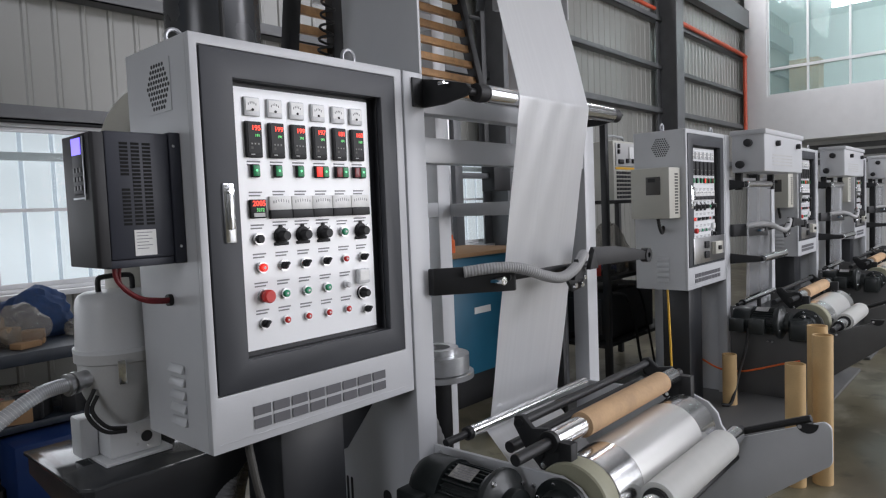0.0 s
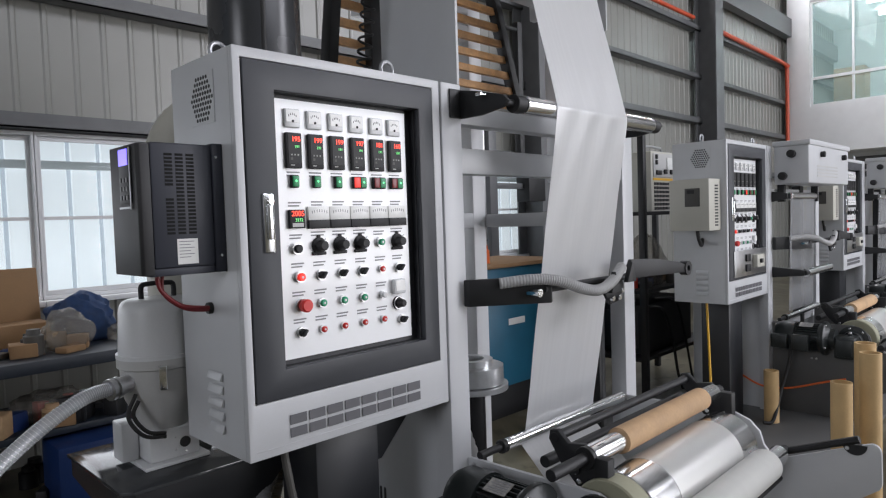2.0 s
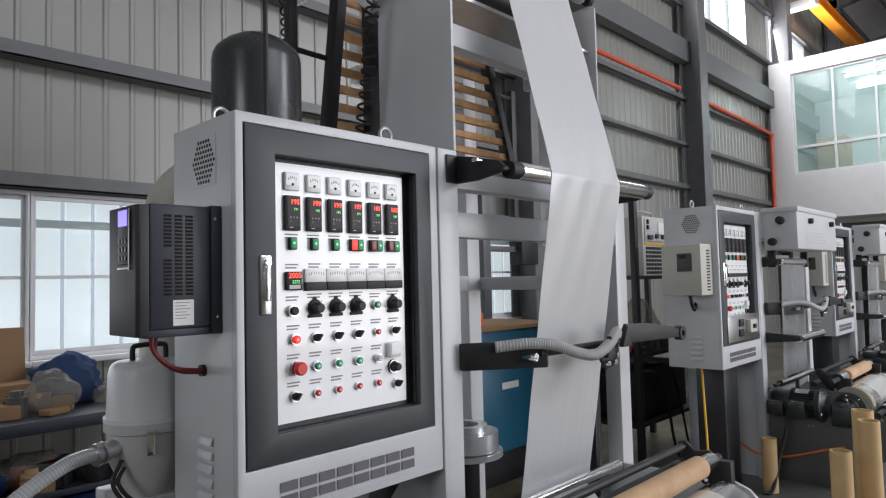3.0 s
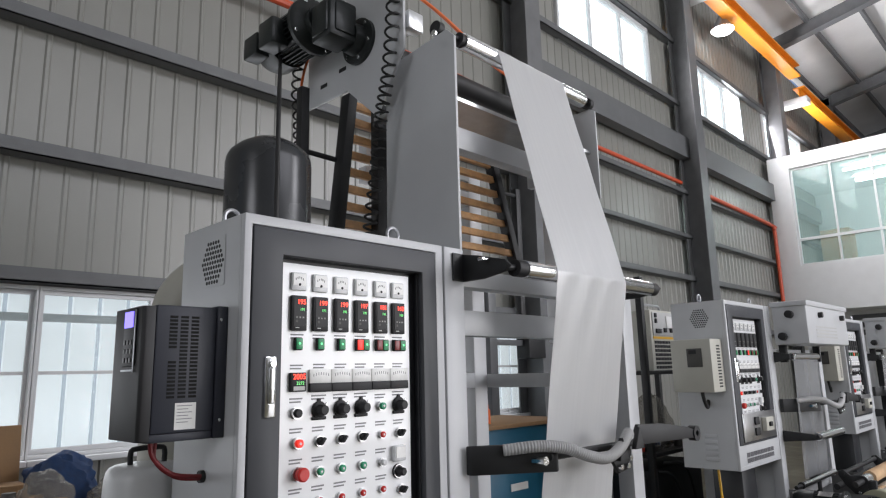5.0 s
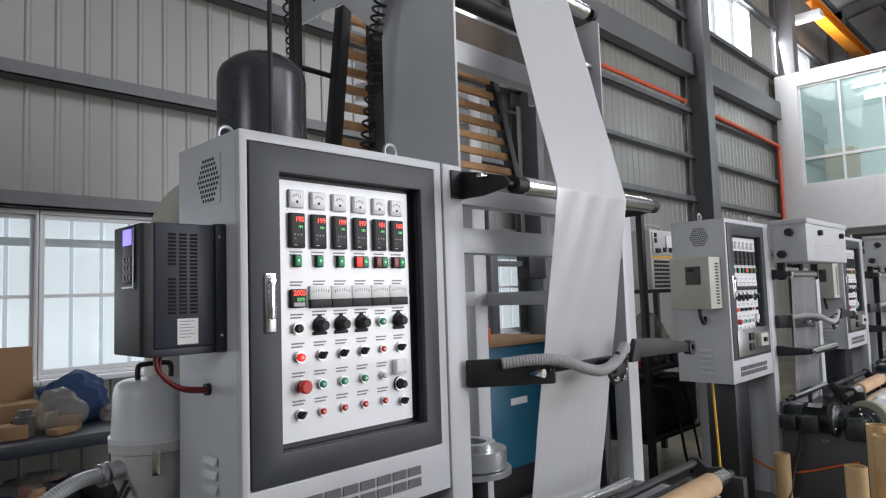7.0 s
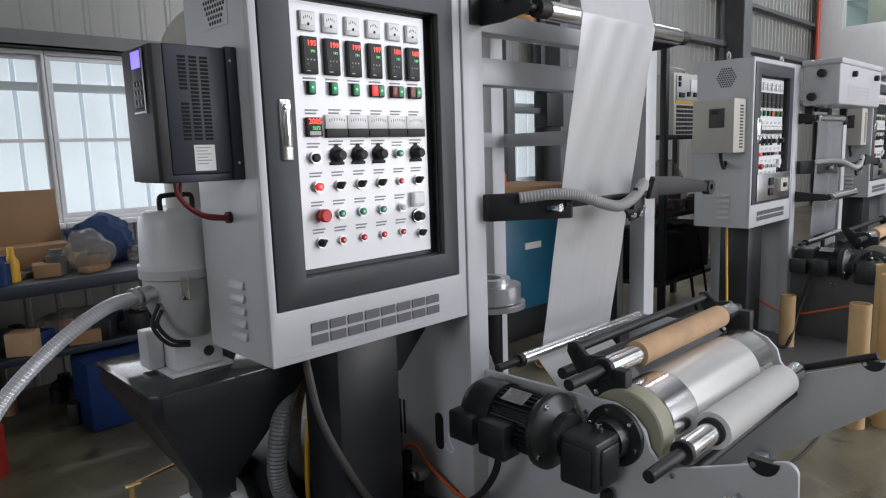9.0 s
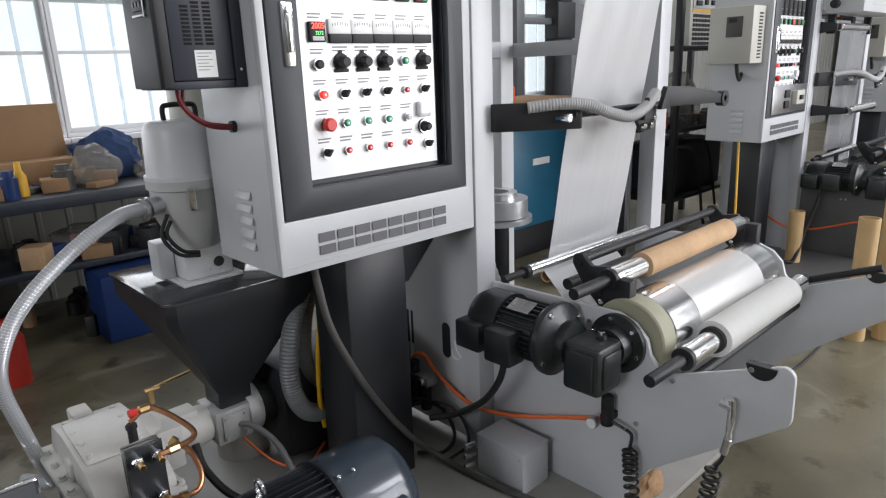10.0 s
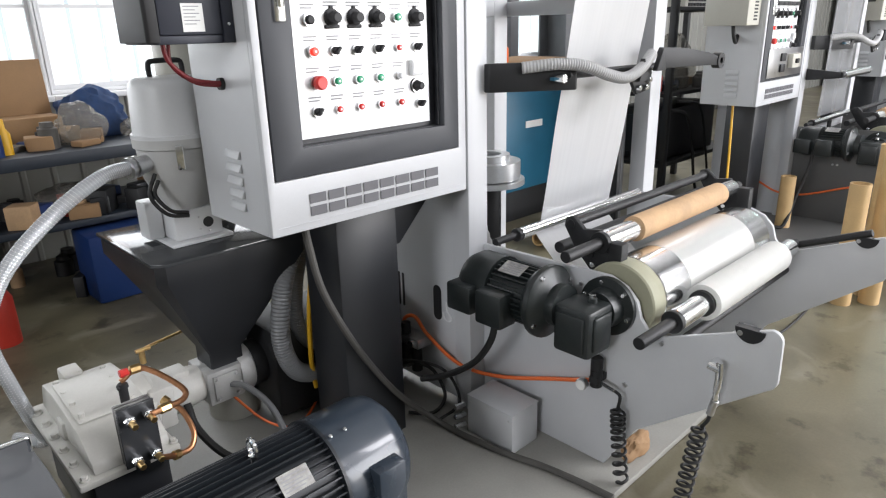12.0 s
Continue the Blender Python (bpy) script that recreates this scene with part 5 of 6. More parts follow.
def winder_fittings():
    gear_motor(0.84, -0.535, 0.615, "gear_motor", 1.08)
    jb = thing("junction_box", (0.727, -0.19, 0.03), "small white steel junction box on the base", "junction box")
    part("box", bx(0.657, 0.797, -0.298, -0.085, 0.03, 0.182, 0.003), WHITE, jb)
    part("lid", bx(0.655, 0.799, -0.3, -0.083, 0.182, 0.187, 0.002), WHITE, jb)
    for y in (-0.28, -0.1):
        part("screw", cy((0.657, y, 0.16), (0.654, y, 0.16), 0.005, 8), STEEL, jb)
    ry, rz = -0.528, 0.38
    g = thing("air_regulator", (0.81, ry, rz - 0.05), "black air regulator with gauge on winder plate", "regulator")
    part("body", merge(cy((0.8, ry, rz - 0.04), (0.8, ry, rz + 0.02), 0.02), bx(0.78, 0.84, ry - 0.015, ry + 0.015, rz - 0.025, rz, 0.003)), BLACKM, g)
    part("cap", lathe((0.8, ry, rz + 0.02), (0.8, ry, rz + 0.065), [(0, 0.018), (0.005, 0.02), (0.04, 0.02), (0.045, 0.015)]), BLACK, g)
    part("gauge", cy((0.775, ry + 0.03, rz - 0.03), (0.755, ry + 0.03, rz - 0.03), 0.02, 20), STEEL, g)
    part("gauge_face", cy((0.7545, ry + 0.03, rz - 0.03), (0.7535, ry + 0.03, rz - 0.03), 0.017, 20, 0), METER, g)
    part("nipple", cy((0.8, ry - 0.02, rz - 0.02), (0.8, ry - 0.07, rz - 0.03), 0.008, 10), CHROME, g)
    solo("air_coil", merge(coil([(0.79, -0.618, 0.3), (0.785, -0.63, 0.2), (0.78, -0.655, 0.035)], 0.021, 11, 0.005), sweep([(0.8, -0.595, 0.35), (0.795, -0.62, 0.34), (0.79, -0.618, 0.295)], 0.0055)), RUBBER, "black coiled air hose from the regulator", "air hose")
    v = thing("air_valve", (0.82, -0.91, 0.5), "chrome ball valve and blow gun fitting on plate", "valve")
    part("body", merge(cy((0.84, -0.89, 0.55), (0.8, -0.89, 0.55), 0.012), cy((0.8, -0.88, 0.55), (0.8, -0.915, 0.545), 0.012), cy((0.8, -0.91, 0.57), (0.8, -0.91, 0.45), 0.009)), CHROME, v)
    part("lever", sweep([(0.785, -0.92, 0.575), (0.78, -0.925, 0.52), (0.785, -0.915, 0.47)], 0.006), CHROME, v)
    part("coupling", cy((0.8, -0.91, 0.45), (0.8, -0.9, 0.4), 0.011), STEEL, v)
    solo("air_coil", merge(coil([(0.79, -0.885, 0.36), (0.785, -0.865, 0.2), (0.77, -0.85, 0.02)], 0.022, 12, 0.005), sweep([(0.8, -0.9, 0.41), (0.795, -0.9, 0.385), (0.79, -0.885, 0.355)], 0.0055)), RUBBER, "black coiled air hose under the valve", "air hose")
    solo("orange_air_hose", sweep([(0.74, 0.345, 0.265), (0.73, 0.34, 0.33), (0.735, 0.28, 0.355), (0.745, 0.215, 0.29), (0.76, 0.06, 0.215), (0.8, -0.11, 0.21), (0.82, -0.36, 0.29), (0.81, -0.5, 0.345)], 0.0075), ORANGE, "orange air hose along the winder plate", "air hose")
    f = thing("air_filter", (0.72, 0.3, 0.13), "black and silver air filter regulator on panel", "filter")
    for y in (0.26, 0.32):
        part("bowl", cy((0.72, y, 0.13), (0.72, y, 0.235), 0.022), BLACK, f)
    part("head", bx(0.7, 0.775, 0.23, 0.35, 0.235, 0.275, 0.004), STEEL, f)
    part("cap", cy((0.72, 0.32, 0.275), (0.72, 0.32, 0.325), 0.018), BLACK, f)
    part("gauge", cy((0.7, 0.26, 0.255), (0.685, 0.26, 0.255), 0.016, 16), CHROME, f)
    solo("motor_cable", sweep([(0.66, -0.22, 0.53), (0.655, -0.2, 0.44), (0.66, -0.12, 0.33), (0.64, 0.0, 0.24), (0.6, 0.1, 0.2)], 0.012), RUBBER, "black motor cable below terminal box", "cable")
    solo("cable_tie", sweep([(0.575, -0.07, 0.57), (0.572, -0.08, 0.54), (0.57, -0.1, 0.52), (0.572, -0.085, 0.505), (0.575, -0.06, 0.51), (0.575, -0.055, 0.53)], 0.003), LOADW, "white plastic cable tie", "cable tie")
    solo("floor_cable", sweep([(0.14, 0.07, 0.93), (0.15, 0.07, 0.85), (0.185, 0.07, 0.69), (0.283, 0.07, 0.48), (0.4, 0.07, 0.29), (0.5, 0.07, 0.16), (0.58, 0.06, 0.075), (0.61, -0.03, 0.043), (0.616, -0.131, 0.043), (0.638, -0.288, 0.043), (0.671, -0.42, 0.043), (0.69, -0.56, 0.043), (0.702, -0.673, 0.04)], 0.0115), CABLEG, "thick grey cable trailing over base plate", "cable")
    solo("kraft_scrap", crumple(0.96, -0.6, 0.031, 0.075, 0.03, 0.045, 5), CARD, "crumpled brown paper scrap under the winder", "paper")
    solo("cable_loop", sweep([(0.56, 0.24, 0.05), (0.6, 0.3, 0.1), (0.68, 0.28, 0.16), (0.74, 0.2, 0.15), (0.72, 0.1, 0.08), (0.64, 0.08, 0.045), (0.57, 0.15, 0.045)], 0.007), RUBBER, "black cable loop lying on the base", "cable")
    solo("cable_loop", sweep([(0.6, 0.34, 0.16), (0.66, 0.25, 0.2), (0.74, 0.12, 0.17), (0.72, 0.02, 0.08), (0.6, 0.02, 0.05)], 0.006), RUBBER, "black cable loop beside the stand", "cable")
    for k in range(3):
        solo("pipe_fitting", cy((0.615 + k * 0.012, -0.06 + k * 0.012, 0.055 + k * 0.03), (0.66 + k * 0.012, -0.07 + k * 0.012, 0.055 + k * 0.03), 0.011, 10), CHROME, "small chrome pipe fitting beside junction box", "fitting", "pipe fittings")
    solo("floor_wire", sweep([(2.1, -0.56, 0.006), (2.377, -0.596, 0.006), (2.7, -0.59, 0.006), (2.955, -0.568, 0.006), (3.6, -0.4, 0.006)], 0.006), RUBBER, "thin black wire lying on the floor", "wire")
    solo("orange_air_hose", sweep([(4.3, 0.475, 0.3), (4.3, 0.35, 0.29), (4.32, 0.19, 0.215), (4.36, 0.02, 0.21), (4.38, -0.23, 0.29), (4.385, -0.36, 0.33)], 0.0075), ORANGE, "orange air hose along the second machine", "air hose")
    solo("motor_cable", sweep([(4.17, -0.07, 0.58), (4.15, -0.06, 0.45), (4.1, -0.02, 0.25), (4.0, 0.0, 0.06), (3.95, 0.05, 0.045)], 0.012), RUBBER, "black motor cable of the second machine", "cable")
    solo("orange_cable", sweep([(3.62, 0.3, 0.93), (3.6, 0.28, 0.6), (3.56, 0.25, 0.25), (3.5, 0.2, 0.02)], 0.008), YELLOW, "orange cable hanging below the second cabinet", "cable")
    # grey corrugated hoses and the yellow tube beside the stand
    solo("grey_hose", sweep([(0.27, 0.36, 0.95), (0.268, 0.36, 0.774), (0.21, 0.36, 0.624), (0.18, 0.36, 0.43), (0.225, 0.36, 0.29), (0.33, 0.36, 0.245), (0.44, 0.38, 0.25)], 0.033, 16, 30, rib=0.045), HOSEG, "grey corrugated hose looping under the cabinet", "hose")
    solo("grey_hose", sweep([(0.33, 0.4, 0.95), (0.32, 0.4, 0.75), (0.28, 0.4, 0.6), (0.27, 0.4, 0.46), (0.32, 0.4, 0.36), (0.42, 0.4, 0.33)], 0.029, 16, 30, rib=0.045), HOSEG, "second grey corrugated hose beside the stand", "hose")
    solo("yellow_tube", sweep([(0.33, 0.35, 0.93), (0.32, 0.34, 0.7), (0.29, 0.34, 0.5), (0.28, 0.34, 0.3), (0.29, 0.34, 0.2)], 0.009), YELLOW, "yellow plastic tube under the cabinet", "tube")


# ---- extruder ----


def extruder():
    hp = thing("resin_hopper", (0.03, 0.54, 0.4), "dark grey steel resin hopper with glossy flat lid", "hopper")
    x0, x1, y0, y1, zt = -0.215, 0.27, 0.30, 0.785, 0.815
    topr = [(x0 + 0.025, y0), (x1, y0), (x1, y1), (x0, y1), (x0, y0 + 0.025)]
    bm = bmesh.new()
    def ring(z, s):
        cx, cyy = 0.03, 0.54
        return [bm.verts.new((cx + (x - cx) * s, cyy + (y - cyy) * s, z)) for x, y in topr]
    rs = [ring(zt, 1), ring(zt - 0.06, 1), ring(0.4, 0.24), ring(0.34, 0.24)]
    for a, b in zip(rs, rs[1:]):
        for k in range(5):
            bm.faces.new((a[k], a[(k + 1) % 5], b[(k + 1) % 5], b[k]))
    bm.faces.new(rs[0]), bm.faces.new(rs[-1][::-1])
    bmesh.ops.recalc_face_normals(bm, faces=bm.faces)
    part("bin", bm, DARKG, hp)
    part("lid", prism([(x0 + 0.02, y0 - 0.01), (x1 + 0.01, y0 - 0.01), (x1 + 0.01, y1 + 0.01), (x0 - 0.01, y1 + 0.01), (x0 - 0.01, y0 + 0.02)], "z", zt, zt + 0.012, 0.003), LIDS, hp, "glossy dark lid")
    # loader
    ld = thing("hopper_loader", (0.03, 0.53, 0.83), "white vacuum hopper loader with grey tub", "loader")
    c = (-0.018, 0.51)
    part("foot", merge(bx(c[0] - 0.1, c[0] + 0.1, c[1] - 0.1, c[1] + 0.1, 0.828, 0.84, 0.003), bx(c[0] - 0.078, c[0] + 0.078, c[1] - 0.078, c[1] + 0.078, 0.84, 0.935, 0.008)), LOADW, ld)
    part("sight_glass", cy((c[0] + 0.03, c[1] - 0.077, 0.885), (c[0] + 0.03, c[1] - 0.082, 0.885), 0.017, 16), BLACK, ld)
    for dx, dz in ((-0.03, 0.02), (-0.03, -0.02), (0.08, 0.02), (0.02, -0.03)):
        part("screw", cy((c[0] + 0.02 + dx * 0.6, c[1] - 0.077, 0.885 + dz), (c[0] + 0.02 + dx * 0.6, c[1] - 0.081, 0.885 + dz), 0.004, 8), STEEL, ld)
    part("tub", lathe((c[0], c[1], 0.93), (c[0], c[1], 1.135), [(0, 0.07), (0.02, 0.075), (0.1, 0.11), (0.13, 0.118), (0.195, 0.12), (0.2, 0.128), (0.23, 0.128), (0.235, 0.12)], 36), LOADG, ld, "light grey cone tub")
    part("seam_band", pipe_ring((c[0], c[1], 1.158), (c[0], c[1], 1.17), 0.11, 0.129, 36), LOADW, ld)
    part("cover", lathe((c[0], c[1], 1.17), (c[0], c[1], 1.35), [(0, 0.122), (0.128, 0.116), (0.146, 0.112), (0.158, 0.104), (0.164, 0.092), (0.166, 0.06), (0.166, 0)], 36), LOADW, ld, "white motor cover")
    part("handle", sweep([(c[0] - 0.05, c[1], 1.33), (c[0] - 0.05, c[1], 1.37), (c[0] - 0.035, c[1], 1.38), (c[0] + 0.035, c[1], 1.38), (c[0] + 0.05, c[1], 1.37), (c[0] + 0.05, c[1], 1.33)], 0.008, n=3), BLACK, ld)
    for a in (-110, -10):
        x, y = c[0] + 0.128 * math.cos(radians(a)), c[1] + 0.128 * math.sin(radians(a))
        part("toggle_latch", shift(bx(-0.012, 0.012, -0.008, 0.006, 0, 0.075, 0.004), x, y, 1.07, 6, 0, a + 90), CHROME, ld)
    part("inlet", merge(cy((c[0] - 0.1, c[1] - 0.03, 1.09), (c[0] - 0.175, c[1] - 0.05, 1.085), 0.027), pipe_ring((c[0] - 0.145, c[1] - 0.045, 1.087), (c[0] - 0.155, c[1] - 0.048, 1.086), 0.026, 0.032), pipe_ring((c[0] - 0.165, c[1] - 0.05, 1.085), (c[0] - 0.175, c[1] - 0.053, 1.084), 0.026, 0.032)), STEEL, ld)
    part("side_box", bx(c[0] - 0.13, c[0] - 0.08, c[1] + 0.0, c[1] + 0.08, 0.84, 0.96, 0.006), LOADW, ld)
    part("cable", merge(sweep([(c[0] - 0.1, c[1] - 0.07, 1.04), (c[0] - 0.12, c[1] - 0.08, 1.0), (c[0] - 0.09, c[1] - 0.1, 0.95), (c[0] - 0.04, c[1] - 0.11, 0.935)], 0.006), sweep([(c[0] - 0.105, c[1] - 0.065, 1.06), (c[0] - 0.135, c[1] - 0.08, 1.0), (c[0] - 0.1, c[1] - 0.1, 0.94), (c[0] - 0.04, c[1] - 0.11, 0.925)], 0.006)), RUBBER, ld)
    pts = [(-0.18, 0.462, 1.087), (-0.268, 0.46, 1.072), (-0.402, 0.45, 0.998), (-0.535, 0.45, 0.883), (-0.605, 0.45, 0.772), (-0.62, 0.5, 0.65), (-0.585, 0.6, 0.47), (-0.54, 0.74, 0.27), (-0.5, 0.88, 0.1), (-0.55, 1.1, 0.035)]
    hose = thing("suction_hose", (-0.4, 0.5, 0.02), "clear wire-reinforced suction hose from the loader", "hose")
    part("wall", sweep(pts, 0.021, 16, 10), HOSECLR, hose)
    part("wire", coil(pts, 0.0195, 150, 0.002, 4), STEEL, hose)
    # gearbox
    gb = thing("extruder_gearbox", (-0.41, 0.48, 0.0), "cream-white cast extruder gearbox with bolted cover", "gearbox")
    Y0, Y1, ZR = 0.195, 0.755, 0.31
    part("case", bx(-0.51, -0.3, Y0 + 0.02, Y1 - 0.02, 0.03, ZR - 0.02, 0.012), DARKG, gb, "dark grey gearbox case")
    part("rim", bx(-0.545, -0.27, Y0, Y1, ZR - 0.022, ZR, 0.006), MACHW, gb)
    part("cover", prism([(Y0 + 0.02, ZR), (Y0 + 0.03, ZR + 0.03), (Y0 + 0.12, ZR + 0.09), (Y1 - 0.2, ZR + 0.115), (Y1 - 0.08, ZR + 0.1), (Y1 - 0.02, ZR)], "x", -0.5, -0.29, 0.006), MACHW, gb)
    part("inspection_plate", shift(bx(-0.09, 0.09, -0.13, 0.13, 0, 0.006, 0.003), -0.395, 0.47, ZR + 0.108, 4.5, 0, 0), MACHW, gb)
    part("side_lug", bx(-0.51, -0.285, Y1 - 0.3, Y1 - 0.24, ZR, ZR + 0.06, 0.008), MACHW, gb)
    part("boss", bx(-0.44, -0.38, Y1 - 0.1, Y1 - 0.02, ZR + 0.07, ZR + 0.115, 0.008), MACHW, gb)
    for x in (-0.525, -0.282):
        for k in range(6):
            y = Y0 + 0.025 + k * 0.094
            part("bolt", merge(cy((x, y, ZR), (x, y, ZR + 0.014), 0.01, 6), cy((x, y, ZR - 0.002), (x, y, ZR + 0.004), 0.014, 12)), MACHW, gb)
    for k in range(8):
        x, y = -0.47 + (k % 2) * 0.14, Y0 + 0.17 + (k // 2) * 0.085
        part("cover_bolt", cy((x, y, ZR + 0.09), (x, y, ZR + 0.122), 0.009, 8), MACHW, gb)
    part("nose", merge(lathe((-0.3, 0.54, 0.29), (-0.06, 0.54, 0.29), [(0, 0.11), (0.06, 0.11), (0.08, 0.085), (0.24, 0.065)]), bx(-0.26, -0.18, 0.44, 0.64, 0.22, 0.37, 0.01), bx(-0.2, -0.1, 0.5, 0.58, 0.33, 0.37, 0.008)), MACHW, gb)
    part("stand", bx(-0.5, -0.31, Y0 + 0.03, Y1 - 0.03, 0.0, 0.03, 0.004), BELTG, gb)
    # oil cooler plate with copper pipe
    oc = thing("oil_cooler", (-0.37, 0.19, 0.3), "stainless plate oil cooler with brass fittings", "cooler")
    part("plate_stack", merge(*[bx(-0.425 - 0.003 * (k % 2), -0.335 + 0.003 * (k % 2), 0.1705 + k * 0.008, 0.1785 + k * 0.008, 0.325 - 0.003 * (k % 2), 0.5 + 0.003 * (k % 2), 0.0015, 1) for k in range(5)]), COOLER, oc)
    part("front_plate", bx(-0.43, -0.33, 0.164, 0.17, 0.32, 0.505, 0.002, 1), LIDG, oc, "dark glossy front plate")
    part("bracket", bx(-0.4, -0.36, 0.19, 0.24, 0.29, 0.33, 0.002), BLACKM, oc)
    for x, z in ((-0.405, 0.475), (-0.355, 0.475), (-0.405, 0.35), (-0.355, 0.35)):
        part("fitting", merge(cy((x, 0.165, z), (x, 0.125, z), 0.012), cy((x, 0.145, z), (x, 0.132, z), 0.016, 6)), CHROME, oc)
        part("brass_nipple", cy((x, 0.125, z), (x, 0.1, z), 0.009), BRASS, oc)
    part("copper_pipe", merge(sweep([(-0.355, 0.12, 0.485), (-0.31, 0.13, 0.48), (-0.25, 0.16, 0.47), (-0.235, 0.2, 0.48), (-0.27, 0.29, 0.51), (-0.31, 0.33, 0.525), (-0.36, 0.33, 0.5)], 0.0085, n=5), sweep([(-0.355, 0.12, 0.345), (-0.3, 0.15, 0.31), (-0.25, 0.17, 0.3), (-0.225, 0.2, 0.33), (-0.23, 0.26, 0.38), (-0.26, 0.31, 0.4)], 0.0085, n=5)), COPPER, oc)
    for a, b in (((-0.3, 0.33, 0.525), (-0.33, 0.33, 0.525)), ((-0.3, 0.133, 0.48), (-0.33, 0.128, 0.482)), ((-0.29, 0.155, 0.307), (-0.31, 0.146, 0.314)), ((-0.25, 0.3, 0.395), (-0.26, 0.315, 0.405))):
        part("elbow", cy(a, b, 0.014, 8), BRASS, oc)
    part("relief_valve", merge(cy((-0.36, 0.32, 0.43), (-0.36, 0.32, 0.5), 0.013), cy((-0.375, 0.32, 0.49), (-0.345, 0.32, 0.49), 0.009)), BLACK, oc)
    part("valve_knob", cy((-0.335, 0.33, 0.525), (-0.36, 0.33, 0.525), 0.012, 10), RED, oc)
    # feed throat and barrel
    br = thing("extruder_barrel", (0.2, 0.54, 0.0), "extruder barrel with aluminium feed throat and dark cover", "barrel")
    part("feed_throat", merge(bx(-0.06, 0.07, 0.46, 0.62, 0.22, 0.345, 0.008), lathe((-0.06, 0.54, 0.288), (0.12, 0.54, 0.288), [(0, 0.06), (0.12, 0.062), (0.125, 0.09), (0.175, 0.09), (0.18, 0.085)], 32)), CASTG, br)
    for k in range(8):
        a = k * math.pi / 4 + 0.2
        part("flange_bolt", cy((0.055, 0.54 + 0.078 * math.cos(a), 0.288 + 0.078 * math.sin(a)), (0.066, 0.54 + 0.078 * math.cos(a), 0.288 + 0.078 * math.sin(a)), 0.007, 6), STEEL, br)
    part("throat_plate", bx(-0.04, 0.05, 0.452, 0.46, 0.235, 0.33, 0.003), CASTG, br)
    for x, z in ((-0.03, 0.32), (0.04, 0.32), (-0.03, 0.245), (0.04, 0.245)):
        part("plate_screw", cy((x, 0.452, z), (x, 0.446, z), 0.006, 6), STEEL, br)
    part("barrel_cover", merge(cy((0.12, 0.54, 0.288), (0.24, 0.54, 0.288), 0.085, 30), bx(0.17, 0.75, 0.4, 0.68, 0.09, 0.44, 0.02)), BLACKM, br)
    part("foot", bx(0.3, 0.6, 0.48, 0.6, 0.03, 0.09, 0.004), BELTG, br)
    part("cover_vent", merge(*[bx(0.3 + k * 0.03, 0.312 + k * 0.03, 0.397, 0.4, 0.2, 0.34, 0) for k in range(9)]), BLACK, br)
    part("brass_cock", merge(cy((-0.21, 0.6, 0.4), (-0.21, 0.6, 0.45), 0.01), cy((-0.23, 0.6, 0.45), (-0.18, 0.6, 0.45), 0.007), cy((-0.19, 0.62, 0.445), (-0.02, 0.66, 0.445), 0.005)), BRASS, br)
    solo("water_hose", sweep([(0.02, 0.46, 0.28), (0.05, 0.4, 0.28), (0.09, 0.32, 0.22), (0.1, 0.24, 0.12), (0.09, 0.14, 0.045)], 0.011), HOSEG, "grey-green cooling water hose", "hose")
    solo("oil_hose", sweep([(-0.14, 0.46, 0.27), (-0.14, 0.4, 0.2), (-0.1, 0.3, 0.13), (-0.02, 0.2, 0.1), (0.06, 0.12, 0.1)], 0.013), RUBBER, "black rubber oil hose", "hose")
    solo("red_cable", sweep([(0.03, 0.5, 0.22), (0.1, 0.4, 0.12), (0.2, 0.37, 0.06), (0.3, 0.4, 0.08), (0.4, 0.46, 0.14)], 0.005), ORANGE, "thin red cable below the barrel", "cable")
    # belt guard
    bg = thing("belt_guard", (-0.66, 0.0, 0.0), "dark grey sheet steel belt guard with wire handle", "belt guard")
    part("cover", prism([(-0.5, 0.02), (-0.5, 0.4), (0.2, 0.4), (0.5, 0.36), (0.5, 0.02)], "x", -0.78, -0.6, 0.01), BELTG, bg)
    part("handle", sweep([(-0.7, 0.36, 0.385), (-0.7, 0.36, 0.425), (-0.7, 0.34, 0.432), (-0.62, 0.34, 0.432), (-0.61, 0.34, 0.425), (-0.61, 0.34, 0.39)], 0.006, n=3), CHROME, bg)
    # main motor
    mo = thing("main_motor", (-0.1, -0.22, 0.0), "blue-grey finned electric motor with glossy fan cowl", "motor")
    ya, za = -0.22, 0.305
    part("stator", cy((-0.5, ya, za), (-0.06, ya, za), 0.136, 40), MOTORF, mo)
    fin = finish(bx(-0.49, -0.07, -0.0022, 0.0022, 0.13, 0.156, 0), "fin", MOTORF)
    for k in range(48):
        f = new("fin", fin)
        f.parent = mo
        f.location = (0.1, 0, za)
        f.rotation_euler = (radians(k * 7.5), 0, 0)
    part("cowl", lathe((-0.07, ya, za), (0.17, ya, za), [(0, 0.156), (0.004, 0.16), (0.17, 0.16), (0.205, 0.15), (0.23, 0.122), (0.24, 0.06)], 44), MOTORB, mo, "glossy blue-grey fan cowl")
    part("cowl_band", pipe_ring((-0.075, ya, za), (-0.066, ya, za), 0.13, 0.163, 44), MOTORF, mo)
    part("terminal_box", bx(0.0, 0.09, ya - 0.19, ya - 0.13, za - 0.07, za + 0.07, 0.006), MOTORB, mo)
    plate = part("rating_plate", shift(bx(-0.042, 0.042, -0.027, 0.027, 0.155, 0.158, 0), -0.19, ya, za, 42, 0, 0), WORN, mo, "worn metal rating plate")
